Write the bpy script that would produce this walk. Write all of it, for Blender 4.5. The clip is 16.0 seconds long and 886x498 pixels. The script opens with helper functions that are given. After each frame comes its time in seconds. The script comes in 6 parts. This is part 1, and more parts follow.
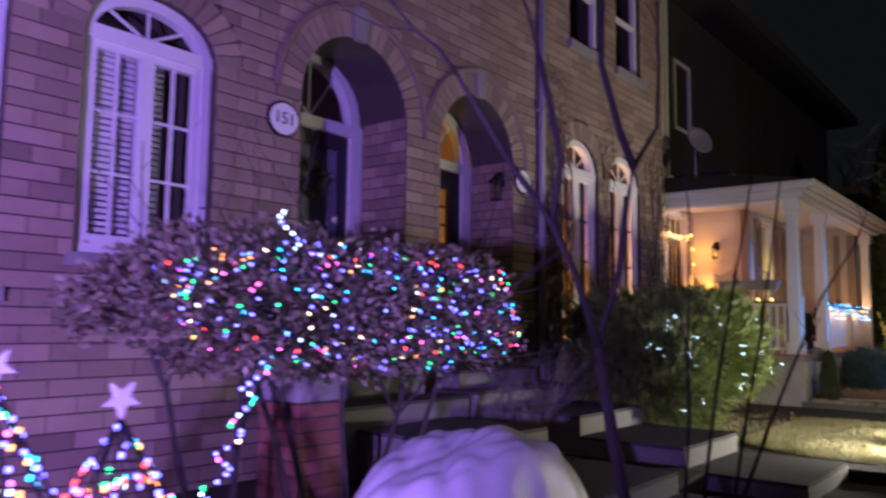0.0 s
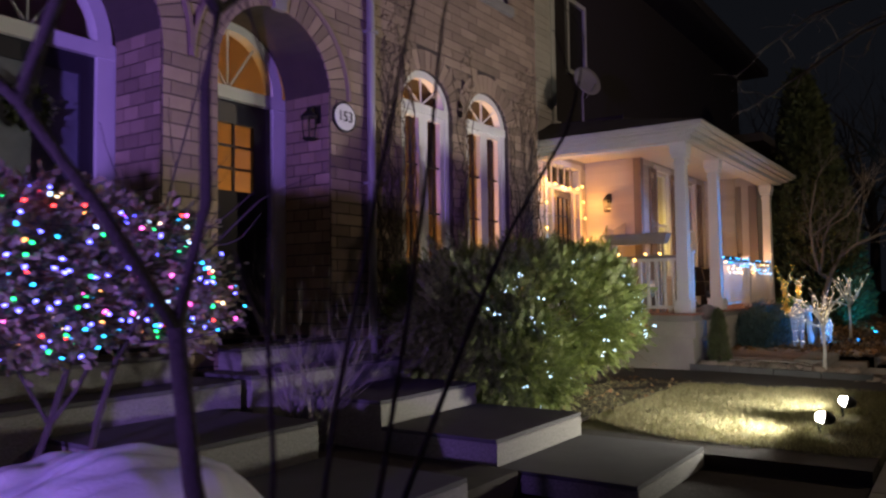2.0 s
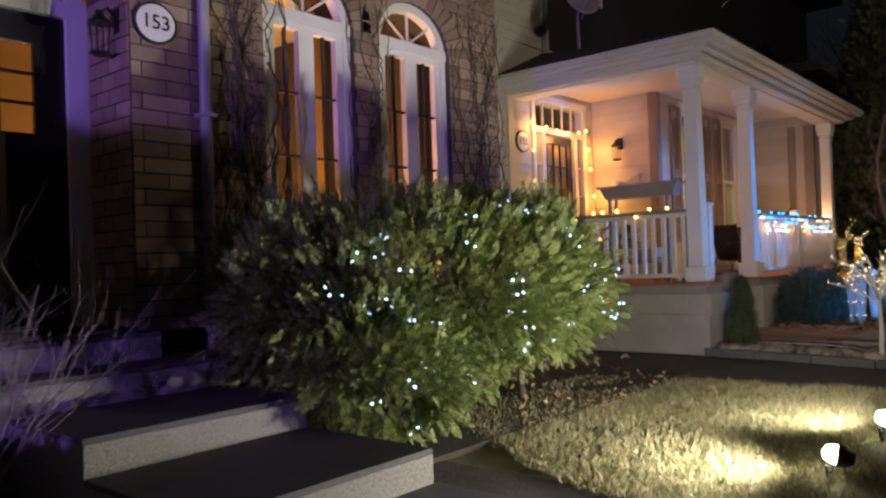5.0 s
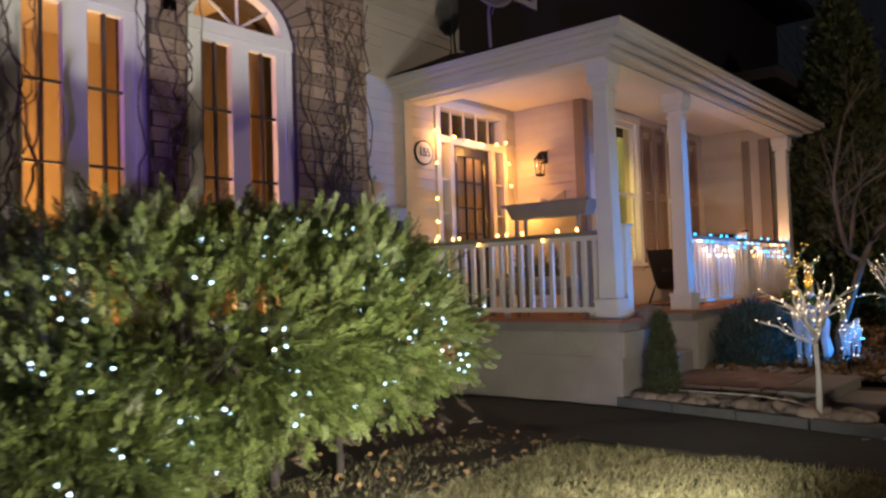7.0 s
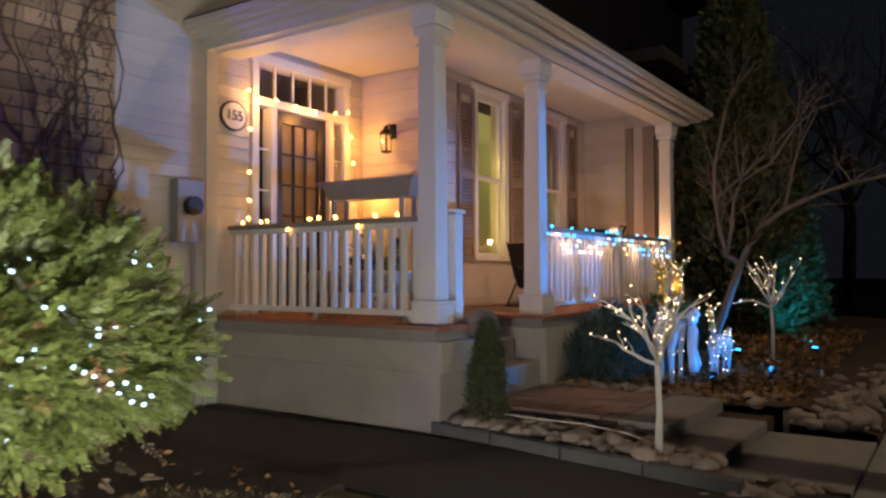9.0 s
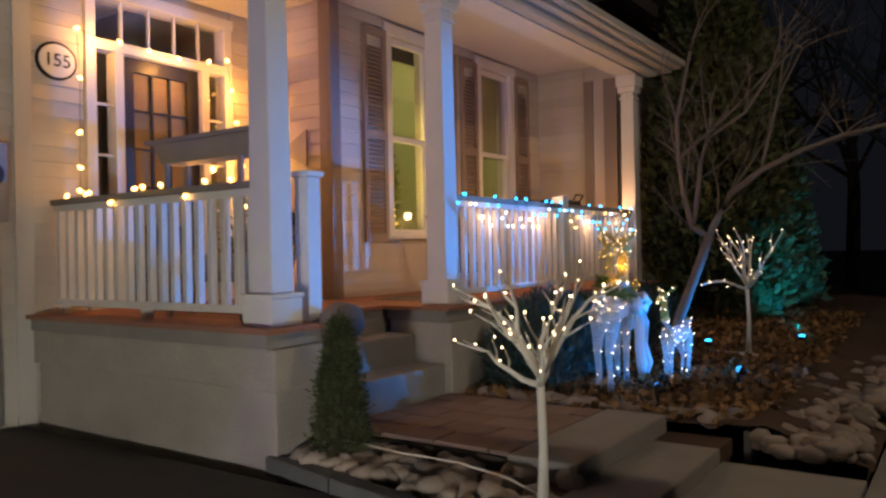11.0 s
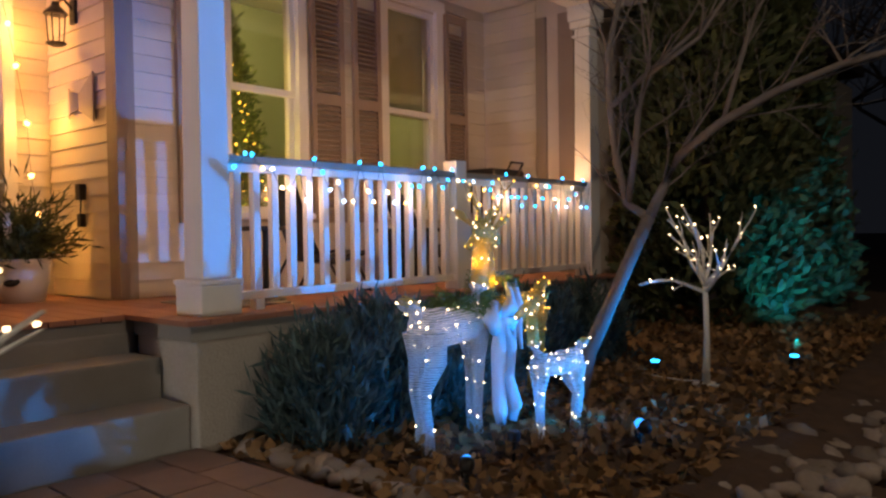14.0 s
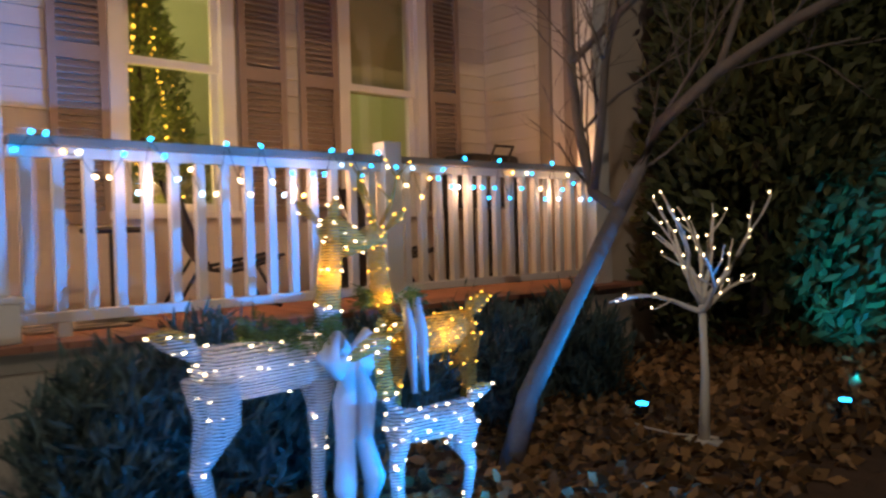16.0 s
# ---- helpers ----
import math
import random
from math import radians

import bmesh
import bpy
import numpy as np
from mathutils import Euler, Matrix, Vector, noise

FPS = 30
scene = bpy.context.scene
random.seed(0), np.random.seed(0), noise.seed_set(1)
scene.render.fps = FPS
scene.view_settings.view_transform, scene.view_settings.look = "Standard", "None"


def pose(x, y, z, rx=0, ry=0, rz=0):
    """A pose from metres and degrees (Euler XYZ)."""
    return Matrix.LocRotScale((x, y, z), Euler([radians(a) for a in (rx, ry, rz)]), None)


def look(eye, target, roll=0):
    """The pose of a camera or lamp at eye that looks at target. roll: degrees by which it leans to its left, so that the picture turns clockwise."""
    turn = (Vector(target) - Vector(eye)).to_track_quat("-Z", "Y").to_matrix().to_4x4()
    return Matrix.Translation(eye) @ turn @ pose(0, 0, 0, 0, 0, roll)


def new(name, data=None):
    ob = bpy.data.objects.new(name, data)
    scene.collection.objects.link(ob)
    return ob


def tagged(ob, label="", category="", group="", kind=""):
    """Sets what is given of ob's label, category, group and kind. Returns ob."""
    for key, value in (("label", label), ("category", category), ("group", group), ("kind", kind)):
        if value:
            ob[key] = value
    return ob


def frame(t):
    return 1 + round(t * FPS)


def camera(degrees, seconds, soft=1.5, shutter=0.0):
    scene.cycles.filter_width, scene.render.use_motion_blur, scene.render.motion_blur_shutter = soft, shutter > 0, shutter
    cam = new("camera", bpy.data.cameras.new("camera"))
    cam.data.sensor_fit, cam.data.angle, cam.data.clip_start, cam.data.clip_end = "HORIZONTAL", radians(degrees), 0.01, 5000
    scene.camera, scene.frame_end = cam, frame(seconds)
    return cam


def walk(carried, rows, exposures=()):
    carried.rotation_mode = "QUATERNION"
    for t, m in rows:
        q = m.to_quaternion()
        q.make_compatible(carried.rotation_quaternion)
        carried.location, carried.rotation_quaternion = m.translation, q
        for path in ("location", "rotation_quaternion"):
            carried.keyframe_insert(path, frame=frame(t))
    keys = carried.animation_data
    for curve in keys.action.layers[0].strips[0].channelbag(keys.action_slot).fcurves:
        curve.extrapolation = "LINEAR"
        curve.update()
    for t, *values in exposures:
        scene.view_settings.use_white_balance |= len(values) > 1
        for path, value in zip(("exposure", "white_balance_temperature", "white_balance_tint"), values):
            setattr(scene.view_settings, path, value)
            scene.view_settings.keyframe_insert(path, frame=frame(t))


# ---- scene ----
cam = camera(60.0, 16.0, soft=2.4, shutter=0.5)
METRES, EYE, TILT, LEAN, TURN = 15.2, 1.3, 0.0, 0.0, 39.1
ROWS = [
    (0.0, 0.0, 0.0, 0.0, -0.07, 5.65, -0.72),
    (0.5, 0.0229, 0.0247, -0.001, -3.05, 4.64, 0.09),
    (1.0, 0.0447, 0.0493, -0.0015, -3.5, 3.95, 0.14),
    (1.5, 0.0648, 0.0753, -0.0002, -4.89, 3.25, 0.51),
    (2.0, 0.0867, 0.0988, 0.0, -4.58, 3.0, 0.8),
    (2.5, 0.1035, 0.1251, -0.0015, -5.1, 2.45, 0.1),
    (3.0, 0.1245, 0.1491, -0.003, -6.4, 1.29, 0.73),
    (3.5, 0.1452, 0.1722, -0.0034, -5.83, 0.58, 1.04),
    (6.0, 0.2448, 0.2949, -0.0024, 4.13, 1.34, 2.25),
    (6.5, 0.2646, 0.3204, -0.0007, 0.34, 1.78, 2.57),
    (7.0, 0.2886, 0.3435, 0.0006, 0.75, 2.46, 1.88),
    (7.5, 0.3084, 0.3699, 0.001, -0.24, 2.34, 1.41),
    (8.0, 0.3305, 0.3923, 0.0015, -0.39, 2.3, 0.82),
    (8.5, 0.3468, 0.4149, 0.0004, -0.79, 2.07, -0.02),
    (9.0, 0.364, 0.4417, 0.0015, -4.95, 1.66, 0.17),
    (11.5, 0.4595, 0.5658, 0.0018, -3.79, -0.1, 1.64),
    (12.0, 0.4818, 0.5866, 0.0028, -2.1, -0.06, 1.5),
    (12.5, 0.5013, 0.6106, 0.0036, -2.69, -0.63, 0.95),
    (13.0, 0.5236, 0.6291, 0.0037, -2.02, -1.12, 0.4),
    (13.5, 0.5463, 0.6517, 0.0021, -0.94, -1.46, 0.46),
    (14.0, 0.5659, 0.6739, 0.0019, 1.29, -1.34, 0.89),
    (14.5, 0.5849, 0.6965, 0.0028, 5.19, -0.92, 0.97),
    (15.0, 0.5996, 0.7212, 0.0019, 6.11, -1.23, 1.37),
    (15.5, 0.6192, 0.7427, 0.0019, 9.19, -1.13, 1.77),
    (16.0, 0.6373, 0.7657, 0.0007, 9.61, -1.25, 1.45),
]
walk(cam, [(t, pose(0, 0, EYE, TILT, LEAN, TURN) @ pose(METRES * x, METRES * y, METRES * z, 90 + pitch, roll, yaw)) for t, x, y, z, yaw, pitch, roll in ROWS], [(0.0, 0.12), (6.0, 0.22), (9.0, 0.24), (16.0, 0.34)])

# ---- world and large lights ----
world = bpy.data.worlds.new("night")
scene.world = world
world.use_nodes = True
world.node_tree.nodes["Background"].inputs[0].default_value = (0.3, 0.33, 0.45, 1)
world.node_tree.nodes["Background"].inputs[1].default_value = 0.014
scene.view_settings.exposure = 0.0


def lamp(name, kind, m, watts, colour, size=0.05, spot=0, blend=0.5):
    d = bpy.data.lights.new(name, kind)
    d.energy, d.color = watts, colour
    d.shadow_soft_size = size
    if kind == "SPOT":
        d.spot_size, d.spot_blend = radians(spot), blend
    ob = new(name, d)
    ob.matrix_world = m
    return ob


lamp("lawn_flood_light_beam", "SPOT", look((-1.12, 9.2, 0.28), (-4.8, 7.9, 1.5)), 330, (1.0, 0.95, 0.84), 0.06, 152, 0.75)
lamp("lawn_flood_light_beam", "SPOT", look((-1.08, 10.28, 0.28), (-3.4, 11.6, 0.9)), 205, (1.0, 0.95, 0.84), 0.06, 140, 0.75)
lamp("purple_flood_beam", "SPOT", look((-0.6, -1.8, 1.2), (-4.4, 2.7, 1.9)), 2250, (0.36, 0.2, 1.0), 0.08, 72, 0.85)
lamp("blue_spot_beam", "SPOT", look((-1.60, 17.0, 0.38), (-3.2, 17.2, 1.0)), 30, (0.0, 0.3, 1.0), 0.03, 100, 0.6)
lamp("blue_flood_beam", "SPOT", look((1.4, 20.0, 0.5), (-3.6, 15.95, 1.5)), 1500, (0.0, 0.28, 1.0), 0.06, 30, 0.5)
lamp("blue_spot_beam", "SPOT", look((-1.91, 15.96, 0.38), (-2.45, 16.7, 0.7)), 16, (0.0, 0.27, 1.0), 0.03, 84, 0.6)
lamp("blue_spot_beam", "SPOT", look((-2.1, 18.7, 0.37), (-2.25, 18.1, 0.95)), 60, (0.0, 0.27, 1.0), 0.03, 66, 0.6)
lamp("teal_spot_beam", "SPOT", look((-1.58, 19.65, 0.37), (-2.05, 21.5, 1.0)), 230, (0.0, 0.4, 0.78), 0.03, 42, 0.6)
lamp("street_lamp_glow", "POINT", Matrix.Translation((3.8, 15.0, 6.5)), 380, (1.0, 0.78, 0.58), 0.06)
for x, y, z, w in ((-5.95, 14.25, 3.1, 7), (-5.95, 15.0, 3.05, 7), (-5.9, 15.7, 2.9, 8), (-5.85, 15.8, 2.2, 7), (-5.6, 15.75, 1.25, 6), (-4.9, 14.4, 1.85, 6)):
    lamp("porch_string_glow", "POINT", Matrix.Translation((x, y, z)), w * 0.95, (1.0, 0.42, 0.08), 0.03)
for x, y, z, w, c in ((-2.72, 17.32, 1.0, 1.1, (1.0, 0.55, 0.06)), (-2.72, 17.65, 0.8, 0.9, (1.0, 0.55, 0.06)), (-2.43, 16.45, 0.82, 0.35, (1.0, 0.62, 0.25)), (-2.46, 16.83, 1.15, 0.5, (1.0, 0.55, 0.08))):
    lamp("deer_string_glow", "POINT", Matrix.Translation((x, y, z)), w, c, 0.02)
for y in (16.2, 16.9, 17.6, 18.4, 19.1, 19.7):
    lamp("rail_string_glow", "POINT", Matrix.Translation((-3.71, y, 1.8)), 5.4, (1.0, 0.5, 0.22), 0.05)
for y in (16.5, 17.4, 18.6, 19.5):
    lamp("rail_string_glow", "POINT", Matrix.Translation((-3.5, y, 1.58)), 1.3, (1.0, 0.55, 0.28), 0.03)
lamp("room_glow_153", "POINT", Matrix.Translation((-7.0, 9.7, 1.0)), 290, (1.0, 0.5, 0.15), 0.05)
lamp("room_glow_153", "POINT", Matrix.Translation((-7.2, 6.9, 1.0)), 50, (1.0, 0.5, 0.14), 0.05)
for z in (1.5, 2.1, 2.7):
    lamp("christmas_tree_glow", "POINT", Matrix.Translation((-5.14, 17.25, z)), 2.6, (1.0, 0.7, 0.12), 0.02)
lamp("room_glow_porch", "POINT", Matrix.Translation((-6.6, 18.2, 4.1)), 55, (0.95, 0.85, 0.42), 0.05)


# ---- materials ----
def mat(name, c1, c2=None, rough=0.7, scale=8.0, bump=0.2, metal=0.0, fine=90.0, rand=0.0, island=False, trans=0.0):
    m = bpy.data.materials.new(name)
    m.use_nodes = True
    nt = m.node_tree
    n, l = nt.nodes, nt.links
    b = n["Principled BSDF"]
    b.inputs["Roughness"].default_value = rough
    b.inputs["Metallic"].default_value = metal
    c2 = c2 or tuple(q * 0.7 for q in c1)
    tc = n.new("ShaderNodeTexCoord")
    big = n.new("ShaderNodeTexNoise")
    big.inputs["Scale"].default_value = scale
    big.inputs["Detail"].default_value = 5
    sm = n.new("ShaderNodeTexNoise")
    sm.inputs["Scale"].default_value = fine
    sm.inputs["Detail"].default_value = 3
    l.new(tc.outputs["Object"], big.inputs["Vector"])
    l.new(tc.outputs["Object"], sm.inputs["Vector"])
    add = n.new("ShaderNodeMath")
    add.operation = "MULTIPLY_ADD"
    l.new(sm.outputs["Fac"], add.inputs[0])
    add.inputs[1].default_value = 0.45
    half = n.new("ShaderNodeMath")
    half.operation = "MULTIPLY_ADD"
    l.new(big.outputs["Fac"], half.inputs[0])
    half.inputs[1].default_value, half.inputs[2].default_value = 0.9, -0.2
    l.new(half.outputs[0], add.inputs[2])
    ramp = n.new("ShaderNodeMix")
    ramp.data_type = "RGBA"
    ramp.inputs["A"].default_value, ramp.inputs["B"].default_value = (*c1, 1), (*c2, 1)
    l.new(add.outputs[0], ramp.inputs["Factor"])
    out = ramp.outputs["Result"]
    if rand:
        hs = n.new("ShaderNodeHueSaturation")
        src = n.new("ShaderNodeNewGeometry").outputs["Random Per Island"] if island else n.new("ShaderNodeObjectInfo").outputs["Random"]
        mr = n.new("ShaderNodeMapRange")
        mr.inputs["To Min"].default_value, mr.inputs["To Max"].default_value = 1 - rand, 1 + rand
        l.new(src, mr.inputs["Value"])
        l.new(mr.outputs["Result"], hs.inputs["Value"])
        l.new(out, hs.inputs["Color"])
        out = hs.outputs["Color"]
    l.new(out, b.inputs["Base Color"])
    if bump:
        bp = n.new("ShaderNodeBump")
        bp.inputs["Strength"].default_value = bump
        bp.inputs["Distance"].default_value = 0.02
        l.new(add.outputs[0], bp.inputs["Height"])
        l.new(bp.outputs["Normal"], b.inputs["Normal"])
    if trans:
        b.inputs["Subsurface Weight"].default_value = 0.0
        t = n.new("ShaderNodeBsdfTranslucent")
        l.new(out, t.inputs["Color"])
        mx = n.new("ShaderNodeMixShader")
        mx.inputs[0].default_value = trans
        l.new(b.outputs[0], mx.inputs[1])
        l.new(t.outputs[0], mx.inputs[2])
        l.new(mx.outputs[0], n["Material Output"].inputs["Surface"])
    return m


def glow(name, colour, strength):
    m = bpy.data.materials.new(name)
    m.use_nodes = True
    b = m.node_tree.nodes["Principled BSDF"]
    b.inputs["Base Color"].default_value = (*colour, 1)
    b.inputs["Emission Color"].default_value = (*colour, 1)
    b.inputs["Emission Strength"].default_value = strength
    return m


def glass(name, tint=(1, 1, 1), gloss=0.08):
    m = bpy.data.materials.new(name)
    m.use_nodes = True
    n, l = m.node_tree.nodes, m.node_tree.links
    t = n.new("ShaderNodeBsdfTransparent")
    t.inputs[0].default_value = (*tint, 1)
    g = n.new("ShaderNodeBsdfGlossy")
    g.inputs["Roughness"].default_value = 0.05
    mx = n.new("ShaderNodeMixShader")
    mx.inputs[0].default_value = gloss
    l.new(t.outputs[0], mx.inputs[1])
    l.new(g.outputs[0], mx.inputs[2])
    l.new(mx.outputs[0], n["Material Output"].inputs["Surface"])
    return m


BRICK = mat("brick", (0.36, 0.27, 0.19), (0.24, 0.17, 0.12), 0.85, 6, 0.5, rand=0.28)
BRICK_J = mat("brick_far", (0.36, 0.27, 0.19), (0.24, 0.17, 0.12), 0.85, 6, 0.5, rand=0.28, island=True)
KERB = mat("dark_kerb_stone", (0.14, 0.14, 0.14), (0.08, 0.08, 0.08), 0.9, 7, 0.5)
BRICK_RED = mat("red_brick", (0.27, 0.1, 0.07), (0.17, 0.06, 0.05), 0.85, 6, 0.5, rand=0.25)
# Mortar tone is deepened so its colour carries the shadow in the brick joints.
MORTAR = mat("mortar", (0.09, 0.07, 0.055), (0.045, 0.037, 0.03), 0.95, 4, 0.4)
WHITE = mat("white_paint", (0.78, 0.77, 0.74), (0.66, 0.65, 0.62), 0.5, 3, 0.06)
SIDING = mat("cream_siding", (0.62, 0.57, 0.5), (0.5, 0.46, 0.4), 0.6, 3, 0.12, rand=0.06)
TRIM = mat("beige_trim", (0.62, 0.6, 0.54), (0.52, 0.5, 0.45), 0.55, 2, 0.08)
TAUPE = mat("taupe_corner_board", (0.3, 0.25, 0.21), (0.24, 0.2, 0.17), 0.6, 3, 0.1)
SHUTTER = mat("taupe_shutter", (0.33, 0.25, 0.2), (0.26, 0.2, 0.16), 0.55, 4, 0.08)
CEIL = mat("porch_ceiling_paint", (0.72, 0.68, 0.64), (0.64, 0.6, 0.56), 0.5, 2, 0.05)
CONC = mat("concrete", (0.34, 0.32, 0.29), (0.22, 0.21, 0.19), 0.9, 5, 0.5, fine=160)
STUCCO = mat("cracked_stucco", (0.52, 0.48, 0.42), (0.27, 0.24, 0.2), 0.9, 2.2, 0.8, fine=60)
AGG = mat("exposed_aggregate", (0.42, 0.4, 0.36), (0.1, 0.095, 0.09), 0.85, 60, 1.0, fine=170)
SLABTOP = mat("dark_slab", (0.1, 0.095, 0.1), (0.06, 0.057, 0.06), 0.9, 4, 0.3)
PAVER = mat("red_paver", (0.3, 0.21, 0.17), (0.2, 0.15, 0.13), 0.85, 7, 0.4, rand=0.2)
ASPH = mat("asphalt", (0.05, 0.047, 0.044), (0.03, 0.029, 0.028), 0.95, 6, 0.5)
SOIL = mat("dark_soil", (0.05, 0.037, 0.027), (0.02, 0.016, 0.013), 0.95, 5, 1.0, fine=70)
MULCH = mat("mulch", (0.13, 0.08, 0.05), (0.05, 0.032, 0.022), 0.95, 9, 1.0, fine=80)
DRYGRASS = mat("dry_grass", (0.34, 0.3, 0.16), (0.2, 0.19, 0.09), 0.8, 3, 0.0, rand=0.45, island=True, trans=0.25)
TURF = mat("turf", (0.14, 0.13, 0.055), (0.07, 0.065, 0.03), 0.95, 5, 0.8)
LITTER = mat("leaf_litter", (0.36, 0.22, 0.09), (0.16, 0.09, 0.045), 0.95, 5, 0.0, rand=0.6, island=True, trans=0.1)
STONE = mat("river_stone", (0.36, 0.3, 0.25), (0.22, 0.18, 0.15), 0.75, 6, 0.25, rand=0.35)
HEDGE = mat("cedar_leaf", (0.22, 0.25, 0.07), (0.075, 0.12, 0.03), 0.5, 3.2, 0.0, rand=0.45, island=True, trans=0.25)
CONIFER = mat("dark_conifer_leaf", (0.11, 0.125, 0.05), (0.06, 0.08, 0.03), 0.6, 3, 0.0, rand=0.5, island=True, trans=0.15)
BLUEBUSH = mat("grey_green_leaf", (0.08, 0.13, 0.12), (0.05, 0.09, 0.08), 0.6, 4, 0.0, rand=0.4, island=True, trans=0.2)
DULLLEAF = mat("bronze_leaf", (0.3, 0.24, 0.17), (0.15, 0.14, 0.08), 0.6, 4, 0.0, rand=0.5, island=True, trans=0.2)
BARK = mat("bark", (0.07, 0.055, 0.048), (0.035, 0.028, 0.025), 0.9, 12, 0.7)
PALEBARK = mat("pale_bark", (0.24, 0.21, 0.19), (0.12, 0.1, 0.095), 0.85, 14, 0.5)
DARKWOOD = mat("dark_door_paint", (0.03, 0.03, 0.04), (0.02, 0.02, 0.028), 0.4, 4, 0.05)
BLACK = mat("black_metal", (0.025, 0.024, 0.023), (0.015, 0.015, 0.015), 0.45, 8, 0.1, metal=0.4)
GREYWOOD = mat("grey_weathered_wood", (0.3, 0.27, 0.24), (0.2, 0.18, 0.16), 0.8, 5, 0.3)
DECKWOOD = mat("red_deck_board", (0.36, 0.17, 0.11), (0.26, 0.12, 0.08), 0.6, 5, 0.2, rand=0.15)
SHINGLE = mat("dark_shingle", (0.06, 0.05, 0.05), (0.035, 0.03, 0.03), 0.9, 10, 0.6)
PIPE = mat("grey_downpipe", (0.35, 0.33, 0.33), (0.27, 0.25, 0.25), 0.45, 4, 0.05)
SHEET = mat("white_dust_sheet", (0.75, 0.74, 0.75), (0.64, 0.63, 0.66), 0.22, 3, 0.5)
RIBBON = mat("pale_satin_ribbon", (0.7, 0.7, 0.72), (0.6, 0.6, 0.63), 0.55, 6, 0.3)
GARLAND = mat("garland_leaf", (0.13, 0.2, 0.05), (0.07, 0.12, 0.03), 0.6, 6, 0.0, rand=0.4, island=True, trans=0.2)
PLASTIC = mat("white_plastic_twig", (0.78, 0.76, 0.7), (0.66, 0.64, 0.58), 0.5, 8, 0.1)
DEERMAT = mat("white_glitter_mesh", (0.75, 0.75, 0.72), (0.5, 0.5, 0.48), 0.45, 30, 0.8, trans=0.45)
dn = DEERMAT.node_tree
wv = dn.nodes.new("ShaderNodeTexWave")
wv.bands_direction = "Z"
wv.inputs["Scale"].default_value, wv.inputs["Distortion"].default_value, wv.inputs["Detail Scale"].default_value = 26, 3.0, 2.0
cl = dn.nodes.new("ShaderNodeMapRange")
cl.inputs["From Min"].default_value, cl.inputs["From Max"].default_value, cl.inputs["To Min"].default_value, cl.inputs["To Max"].default_value = 0.3, 0.6, 0.72, 0.05
gap = dn.nodes.new("ShaderNodeBsdfTransparent")
gm = dn.nodes.new("ShaderNodeMixShader")
was = dn.nodes["Material Output"].inputs["Surface"].links[0].from_socket
dn.links.new(dn.nodes["Texture Coordinate"].outputs["Object"], wv.inputs["Vector"])
dn.links.new(wv.outputs["Fac"], cl.inputs["Value"])
dn.links.new(cl.outputs["Result"], gm.inputs[0])
dn.links.new(was, gm.inputs[1])
dn.links.new(gap.outputs[0], gm.inputs[2])
dn.links.new(gm.outputs[0], dn.nodes["Material Output"].inputs["Surface"])
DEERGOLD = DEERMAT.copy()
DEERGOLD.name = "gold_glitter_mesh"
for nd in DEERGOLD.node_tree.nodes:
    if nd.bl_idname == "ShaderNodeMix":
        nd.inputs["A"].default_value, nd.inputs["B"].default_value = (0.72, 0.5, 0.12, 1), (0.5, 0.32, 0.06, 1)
SCREEN = mat("pale_door_curtain", (0.2, 0.21, 0.25), (0.1, 0.11, 0.14), 0.7, 9, 0.1)
ROOMWALL = mat("warm_room_wall", (0.62, 0.5, 0.34), (0.55, 0.43, 0.3), 0.8, 2, 0.0)
CURTAIN = mat("tan_curtain", (0.5, 0.36, 0.2), (0.42, 0.29, 0.15), 0.9, 5, 0.1, trans=0.4)
ROOMGREEN = mat("olive_room_wall", (0.42, 0.42, 0.22), (0.36, 0.36, 0.19), 0.8, 2, 0.0)
PLAQUE = mat("white_enamel", (0.8, 0.8, 0.78), (0.74, 0.74, 0.72), 0.35, 5, 0.02)
IVY = mat("dry_vine", (0.12, 0.09, 0.06), (0.06, 0.045, 0.03), 0.9, 12, 0.4)
GLASS = glass("window_glass")
BLOOM = {
    "white": glow("cool_white_bulb", (0.45, 0.68, 1.0), 5), "warm": glow("warm_white_bulb", (1.0, 0.72, 0.4), 6),
    "amber": glow("amber_bulb", (1.0, 0.48, 0.12), 9), "red": glow("red_bulb", (1.0, 0.04, 0.04), 8),
    "green": glow("green_bulb", (0.02, 1.0, 0.25), 5), "blue": glow("blue_bulb", (0.08, 0.08, 1.0), 14),
    "cyan": glow("cyan_bulb", (0.02, 0.42, 1.0), 6), "orange": glow("orange_bulb", (1.0, 0.35, 0.08), 5),
    "gold": glow("gold_bulb", (1.0, 0.52, 0.05), 4), "pink": glow("pink_bulb", (1.0, 0.1, 0.6), 8)}
LENS = glow("flood_lens", (1.0, 0.96, 0.8), 40)


# ---- mesh helpers ----
def box(bm, x0, x1, y0, y1, z0, z1):
    m = Matrix.Translation(((x0 + x1) / 2, (y0 + y1) / 2, (z0 + z1) / 2)) @ Matrix.Diagonal((abs(x1 - x0), abs(y1 - y0), abs(z1 - z0), 1))
    bmesh.ops.create_cube(bm, size=1, matrix=m)
    return bm


def boxes(*dims):
    bm = bmesh.new()
    for d in dims:
        box(bm, *d)
    return bm


def bevelled(bm, w):
    bmesh.ops.bevel(bm, geom=bm.edges[:], offset=w, segments=2, affect="EDGES", profile=0.6)
    return bm


